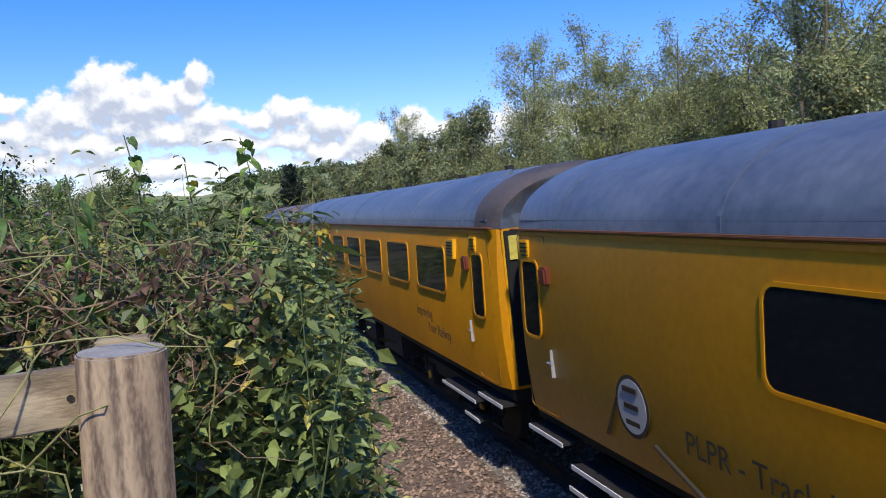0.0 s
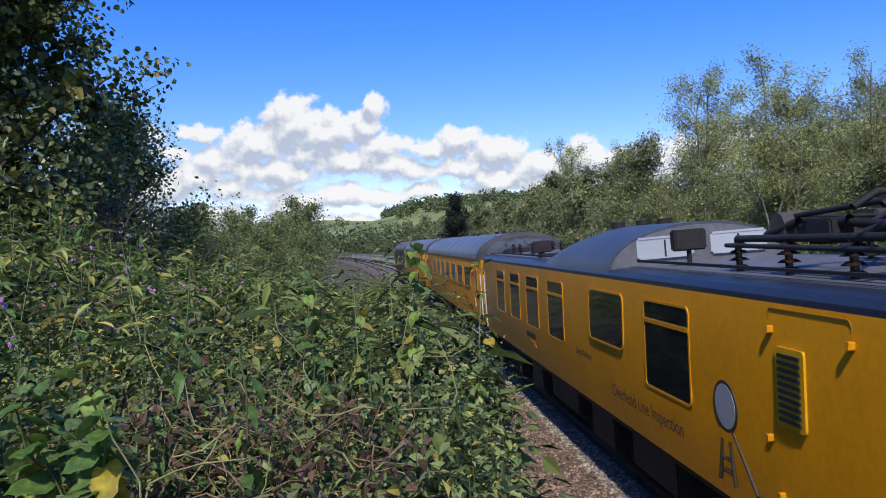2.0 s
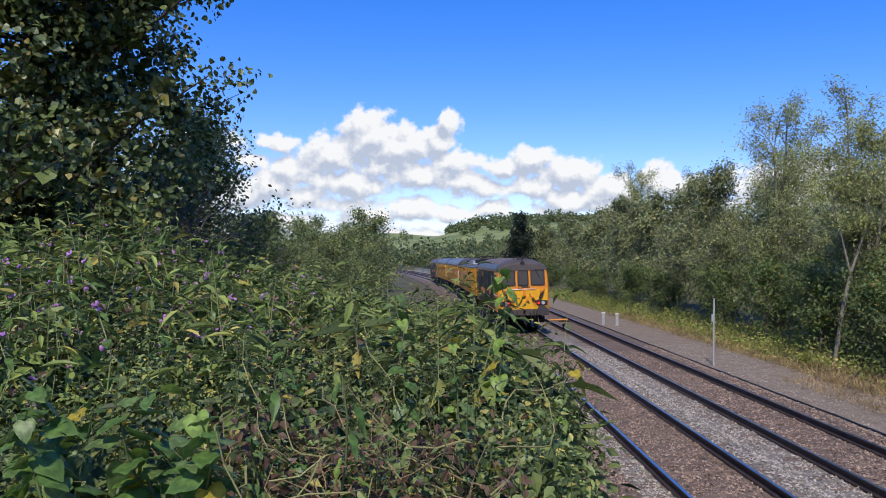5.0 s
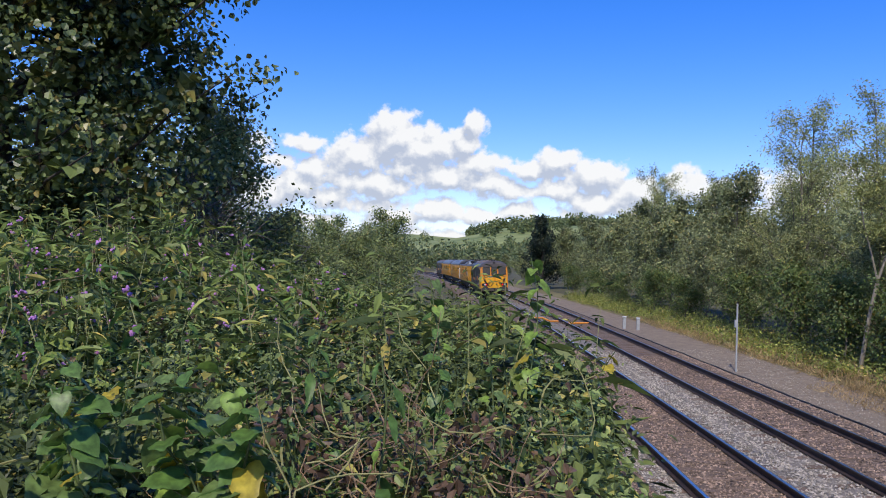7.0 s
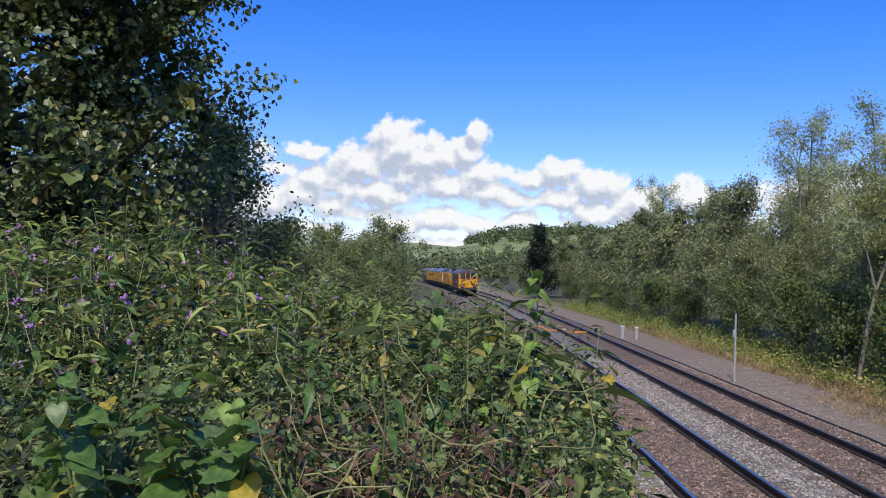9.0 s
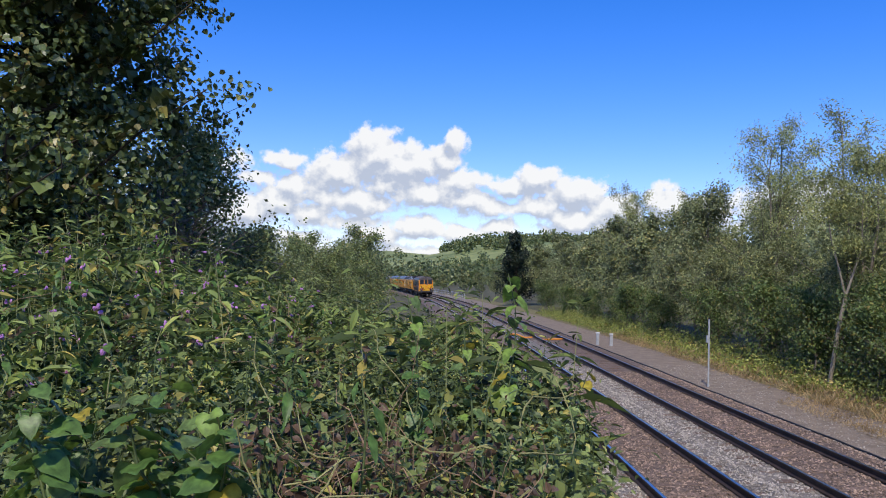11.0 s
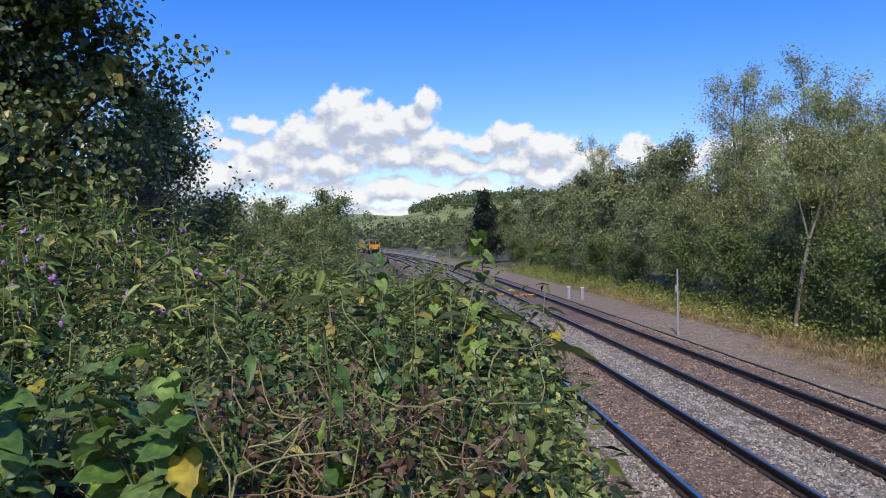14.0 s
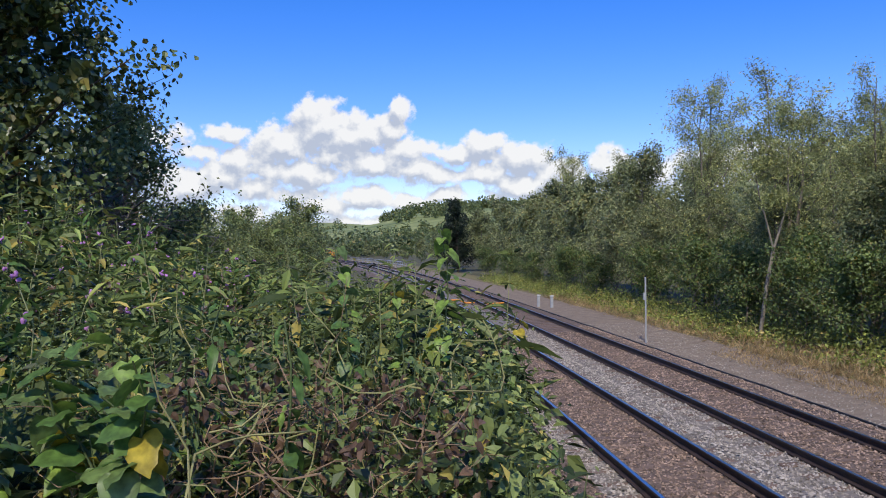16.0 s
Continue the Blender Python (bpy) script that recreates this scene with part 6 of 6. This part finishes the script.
# dark leaf colour stands in for the shade between the hedge plants
stuff("hedge_shade", join([scatter(16000, -9, -4.3, 1.2, 8, 77, 0.06, 0.30, False, 0.3, 0.6, 1.3, 0.22), scatter(9000, -11, -4.3, 1.2, 9, 80, 0.11, 0.5, False, 0.4, 0.7, 1.2, 0.25)]), "leaf_maple", "leaves deep inside the hedge, coloured dark to give its shade", "hedge")
# the side of the hedge that faces the line
rh = np.random.default_rng(78)
hy = 1.2 + 16 * rh.random(15000) ** 1.7
hz = rh.random(15000)
hx = np.interp(hy, [0, 1.6, 2.1, 2.7, 6, 12, 25], [-4.52, -4.50, -4.42, -4.32, -4.30, -4.28, -4.35]) + (1 - hz) ** 2 * np.interp(hy, [1.5, 3.0], [0.26, 0.35]) - np.abs(rh.normal(0, 0.12, 15000)) + bumps(hy, hz * 2, 4.0) * 0.12
hzz = lift(hx - line_x(hy)[0], hy) * (1 - hz) + (hedge_top(np.full(15000, -4.7), hy) - 0.02) * hz
stuff("hedge", leaves(np.stack([hx, hy, hzz], 1), 0.036 + 0.012 * np.clip(hy - 2, 0, 6), rh, 0.45, 0.42, 0.3, True, np.array([[0.8, -0.3, 0.5]]), 0.6), "leaf_hedge", "leafy flank of the hedge above the track", "hedge")


def tangle(n, x0, x1, y0, y1, drop, seed, r0, r1, length, curl):
    rng = np.random.default_rng(seed)
    out = []
    for _ in range(n):
        p = np.array([rng.uniform(x0, x1), rng.uniform(y0, y1), 0.0])
        p[2] = float(hedge_top(p[0], p[1])) - rng.uniform(*drop)
        d = rng.normal(size=3) * np.array([1, 0.8, 0.7])
        d /= np.linalg.norm(d)
        pts = [p]
        for k in range(7):
            d = d + rng.normal(0, curl, 3)
            d[2] -= 0.04
            d /= np.linalg.norm(d)
            pts.append(pts[-1] + d * length * rng.uniform(0.6, 1.3) / 7)
        out.append(tube(pts, rng.uniform(r0, r1), 5, r0 * 0.6))
    return join(out)


stuff("dead_stems", tangle(260, -5.2, -4.64, 1.1, 1.75, (0.0, 0.30), 81, 0.0008, 0.0021, 0.26, 0.5), "stem_dry", "tangle of dry brown stems in the hedge", "dead stems")
stuff("dead_stems", tangle(60, -7.5, -4.85, 1.6, 5, (-0.1, 0.2), 82, 0.0012, 0.0025, 0.4, 0.2), "stem_dry", "dry pale stalks standing among the nettles", "dead stems")
stuff("withered_leaves", join([scatter(850, -5.12, -4.55, 1.12, 1.65, 83, 0.024, 0.0, True, 0.1, 0.45, 1.0, 0.14), scatter(900, -8, -4.3, 1.8, 6, 84, 0.035, -0.02, True, 0.1, 0.5, 1.0, 0.1)]), "leaf_dead", "withered brown leaves hanging in the hedge", "dead leaves")
stuff("vines", tangle(9, -5.25, -4.9, 0.87, 0.92, (0.0, 0.22), 86, 0.0018, 0.0028, 0.42, 0.45), "stem_vine", "yellow-green bindweed vines hanging over the fence rail", "vine")
stuff("vines", tangle(26, -5.5, -4.5, 1.08, 1.7, (-0.03, 0.12), 85, 0.0016, 0.0026, 0.34, 0.5), "stem_vine", "yellow-green bindweed vines over the hedge", "vine")


# ---- single plants ----
def leaf_shape(kind="heart", bend=0.22, wave=0.05, cup=0.32):
    """A leaf blade 1 long that grows along +x: a fold at the midrib, a wavy rim and a drooping tip."""
    if kind == "heart":
        half = [(0.0, 0.0), (-0.10, 0.14), (-0.13, 0.28), (-0.02, 0.40), (0.16, 0.455), (0.36, 0.42), (0.56, 0.33), (0.74, 0.22), (0.88, 0.10), (1.0, 0.0)]
    else:
        half = [(0.0, 0.0), (0.08, 0.05), (0.22, 0.12), (0.38, 0.155), (0.54, 0.15), (0.70, 0.115), (0.86, 0.06), (1.0, 0.0)]
    bm = bmesh.new()
    drop = lambda x: -bend * max(x, 0) ** 2
    mid = [bm.verts.new((max(x, 0), 0, drop(x))) for x, _ in half]
    last = len(half) - 1
    for s in (-1, 1):
        inner = [mid[k] if k in (0, last) else bm.verts.new((max(x, 0) * 0.5 + x * 0.5, s * w * 0.55, cup * 0.6 * w + drop(x))) for k, (x, w) in enumerate(half)]
        rim = [mid[k] if k in (0, last) else bm.verts.new((x, s * w, cup * w - 0.55 * w * w + drop(x) + wave * math.sin(k * 2.3 + s))) for k, (x, w) in enumerate(half)]
        for a, b in ((mid, inner), (inner, rim)):
            for k in range(last):
                q = [a[k], a[k + 1], b[k + 1], b[k]]
                q = [v for i, v in enumerate(q) if v not in q[:i]]
                if len(q) > 2:
                    bm.faces.new(q if s > 0 else q[::-1])
    me = bpy.data.meshes.new("leaf")
    bm.to_mesh(me)
    bm.free()
    for p in me.polygons:
        p.use_smooth = True
    return me


def leaf_meshes(kind, names):
    out = []
    for q, m in enumerate(names):
        me = leaf_shape(kind, 0.14 + 0.1 * (q % 3), 0.03 + 0.025 * (q % 2), 0.2 + 0.12 * (q % 3))
        me.materials.append(M[m])
        out.append(me)
    return out


HEART = leaf_meshes("heart", ["big_green", "big_pale", "big_lime", "big_yellow"])
LANCE = leaf_meshes("lance", ["big_green", "big_lime", "big_green"])


def plant(name, label, seed, height, n, size, meshes, lean=(0, 0), wander=0.05, first=0.3, flower=0, stem="stem", choose=None, group="", thick=0.004):
    """A single plant: a stem with separate leaves, and flowers where it has them."""
    rng = random.Random(seed)
    root = tagged(new(name), label, "plant", group)
    k = 8
    pts = []
    for i in range(k):
        w = i / (k - 1)
        pts.append(Vector((lean[0] * w + rng.gauss(0, wander) * w, lean[1] * w + rng.gauss(0, wander) * w, height * w)))
    part("stem", mesh_np("stem", *tube(np.array([tuple(p) for p in pts]), thick, 6, thick * 0.4), stem, True), None, root)
    for i in range(n):
        w = first + (1 - first) * (i + rng.random() * 0.6) / n
        a = min(int(w * (k - 1)), k - 2)
        p = pts[a].lerp(pts[a + 1], min(1, w * (k - 1) - a))
        me = meshes[choose(rng) if choose else rng.randrange(len(meshes))]
        lf = part("leaf", me, None, root)
        s = size * rng.uniform(0.6, 1.2) * (1.15 - 0.5 * w)
        lf.matrix_basis = pose(p.x, p.y, p.z, 0, 0, 0) @ pose(0, 0, 0, 0, 0, i * 137 + rng.uniform(-25, 25)) @ pose(0.012, 0, 0.004, rng.uniform(-35, 35), rng.uniform(-10, 55), 0)
        lf.scale = (s, s, s)
    for i in range(flower):
        a = rng.randrange(k - 3, k)
        p = pts[a] + Vector((rng.gauss(0, 0.05), rng.gauss(0, 0.05), rng.uniform(-0.02, 0.03)))
        bm = bmesh.new()
        for q in range(4):
            bmesh.ops.create_icosphere(bm, subdivisions=1, radius=0.009, matrix=pose(rng.gauss(0, 0.007), rng.gauss(0, 0.007), rng.gauss(0, 0.007), rng.uniform(0, 180), rng.uniform(0, 180), 0) @ Matrix.Diagonal((1.2, 0.8, 0.45, 1)))
        f = part("flower", bm, "pink", root, "pink balsam flower")
        f.matrix_basis = pose(*p)
    return root


def stand(p, x, y, top, height):
    p.matrix_basis = pose(x, y, top - height)
    return p


mostly_green = lambda r: r.choice([0, 0, 1, 1, 1, 2, 1, 0, 0, 1, 0, 3])
yellowish = lambda r: r.choice([0, 1, 1, 2, 2, 3])
stand(plant("bindweed", "tall bindweed sprig with yellowing leaves above the hedge", 1, 0.78, 17, 0.080, HEART, (0.05, 0.05), 0.02, 0.45, 0, "stem", yellowish), -4.55, 2.48, 3.56, 0.78)
stand(plant("bindweed", "bindweed sprig with yellow leaves at the hedge's edge", 2, 0.6, 12, 0.066, HEART, (0.22, 0.05), 0.02, 0.4, 0, "stem", yellowish), -4.48, 2.45, 3.27, 0.6)
stand(plant("bindweed", "tall thin leafy sprig above the hedge", 3, 0.75, 22, 0.046, HEART, (-0.03, 0.05), 0.02, 0.45, 0, "stem", mostly_green), -4.80, 1.72, 3.50, 0.75)
stand(plant("bindweed", "thin sprig with a few curled leaves above the hedge", 5, 0.6, 13, 0.046, HEART, (0.03, 0.05), 0.02, 0.45, 0, "stem", yellowish), -4.71, 1.78, 3.43, 0.6)
stand(plant("balsam", "balsam shoot with drooping narrow leaves beside the fence", 6, 0.5, 16, 0.085, LANCE, (0.02, 0.02), 0.01, 0.5, 0, "stem"), -4.90, 1.20, 3.38, 0.5)
stand(plant("balsam", "balsam shoot with drooping narrow leaves beside the fence", 7, 0.5, 16, 0.085, LANCE, (0.02, 0.02), 0.01, 0.5, 0, "stem"), -5.06, 1.45, 3.40, 0.5)
stand(plant("bindweed", "leafy green bindweed on the flank of the hedge", 4, 0.55, 16, 0.065, HEART, (0.05, 0), 0.02, 0.1, 0, "stem"), -4.36, 1.82, 3.0, 0.55)
rb = random.Random(17)
for k in range(12):
    stand(plant("bindweed", "clump of large pale-green bindweed leaves near the fence", 20 + k, 0.42, 20, 0.068, HEART, (rb.uniform(-0.08, 0.08), rb.uniform(-0.05, 0.05)), 0.03, 0.45, 0, "stem", mostly_green, "bindweed by the fence"),
          -5.33 + rb.uniform(-0.22, 0.20), 1.12 + rb.uniform(-0.10, 0.22), 3.34 + rb.uniform(-0.09, 0.03), 0.42)
for k in range(11):
    stand(plant("bindweed", "pale-green bindweed leaves lying over the hedge", 40 + k, 0.30, 7, 0.044, HEART, (rb.uniform(-0.1, 0.1), rb.uniform(-0.1, 0.1)), 0.03, 0.5, 0, "stem", mostly_green, "bindweed on the hedge"),
          rb.uniform(-5.15, -4.42), rb.uniform(1.2, 2.3), 3.26 + rb.uniform(-0.08, 0.05), 0.30)
balsam = [plant("balsam", "tall balsam plant with narrow leaves and pink flowers", 60 + k, 0.95, 28, 0.135, LANCE, (rb.uniform(-0.1, 0.1), rb.uniform(-0.1, 0.1)), 0.02, 0.25, 2 + k % 3, "stem_pale", None, "balsam on the bank", 0.0045) for k in range(4)]
for k in range(115):
    x, y = rb.uniform(-9.2, -5.45), 2.3 + 5.5 * rb.random() ** 1.3
    t = float(hedge_top(x, y)) + rb.uniform(-0.10, 0.30) * (1 if x < -5.6 else 0.5)
    m = pose(x, y, t - 0.95, 0, 0, rb.uniform(0, 360))
    if k < 4:
        balsam[k].matrix_basis = m
    else:
        copy_thing(balsam[k % 4], m)

# ---- fence ----
fence = tagged(new("fence"), "weathered timber fence with a round post and plank rail", "fence")
bm = bmesh.new()
r = bmesh.ops.create_cone(bm, cap_ends=True, segments=36, radius1=0.0625, radius2=0.060, depth=1.3)
bmesh.ops.transform(bm, matrix=pose(0, 0, -0.65), verts=bm.verts[:])
top_edges = [e for e in bm.edges if all(abs(v.co.z) < 1e-4 for v in e.verts)]
bmesh.ops.bevel(bm, geom=top_edges, offset=0.003, segments=2, affect="EDGES")
post = part("post", bm, ["wood", "wood_end"], fence, "round pine post with a greyed sawn top")
for p in post.data.polygons:
    p.material_index = 1 if p.normal.z > 0.9 else 0
    p.use_smooth = abs(p.normal.z) < 0.5
post.matrix_basis = pose(-4.795, 0.885, 3.115, 1.0, 1.2, 0)
for z in (3.005, 2.55):
    part("rail", boxed(-2.4, 0.062, 0.0, 0.04, z, z + 0.083, 0.003, pose(-4.80, 0.950, 0, 0, 0, 15)), "plank", fence, "sawn softwood rail")
part("brace", boxed(-4.845, -4.765, 1.0, 1.04, 2.4, 3.114, 0.003), "plank", fence, "upright board behind the post")
part("nail", drum(0.005, 0.004, 10, pose(-4.872, 0.930, 3.047, 90, 0, 15)), "gear", fence)
second = part("post", drum(0.057, 1.3, 28, pose(-6.62, 0.40, 2.46)), "wood", fence)


# ---- what moves ----
SPEED, TAIL_AT, TAIL_Y = 17.71, 3.5, 13.05


def motions():
    """The train runs away along the near track; the clouds drift slowly."""
    walk(cloud_sheet, [(t, pose(-4.8, 0, 3.5, 0, 0, -0.125 * (t - 8.5))) for t in (0.0, 4.0, 8.0, 12.0, 16.0)])
    along = 0.0
    for vehicle, half in TRAIN:
        along += half
        rows = []
        for k in range(65):
            t = k * 0.25
            y = TAIL_Y + SPEED * (t - TAIL_AT) + along
            rows.append((t, on_track(y)))
        walk(vehicle, rows)
        along += half


motions()
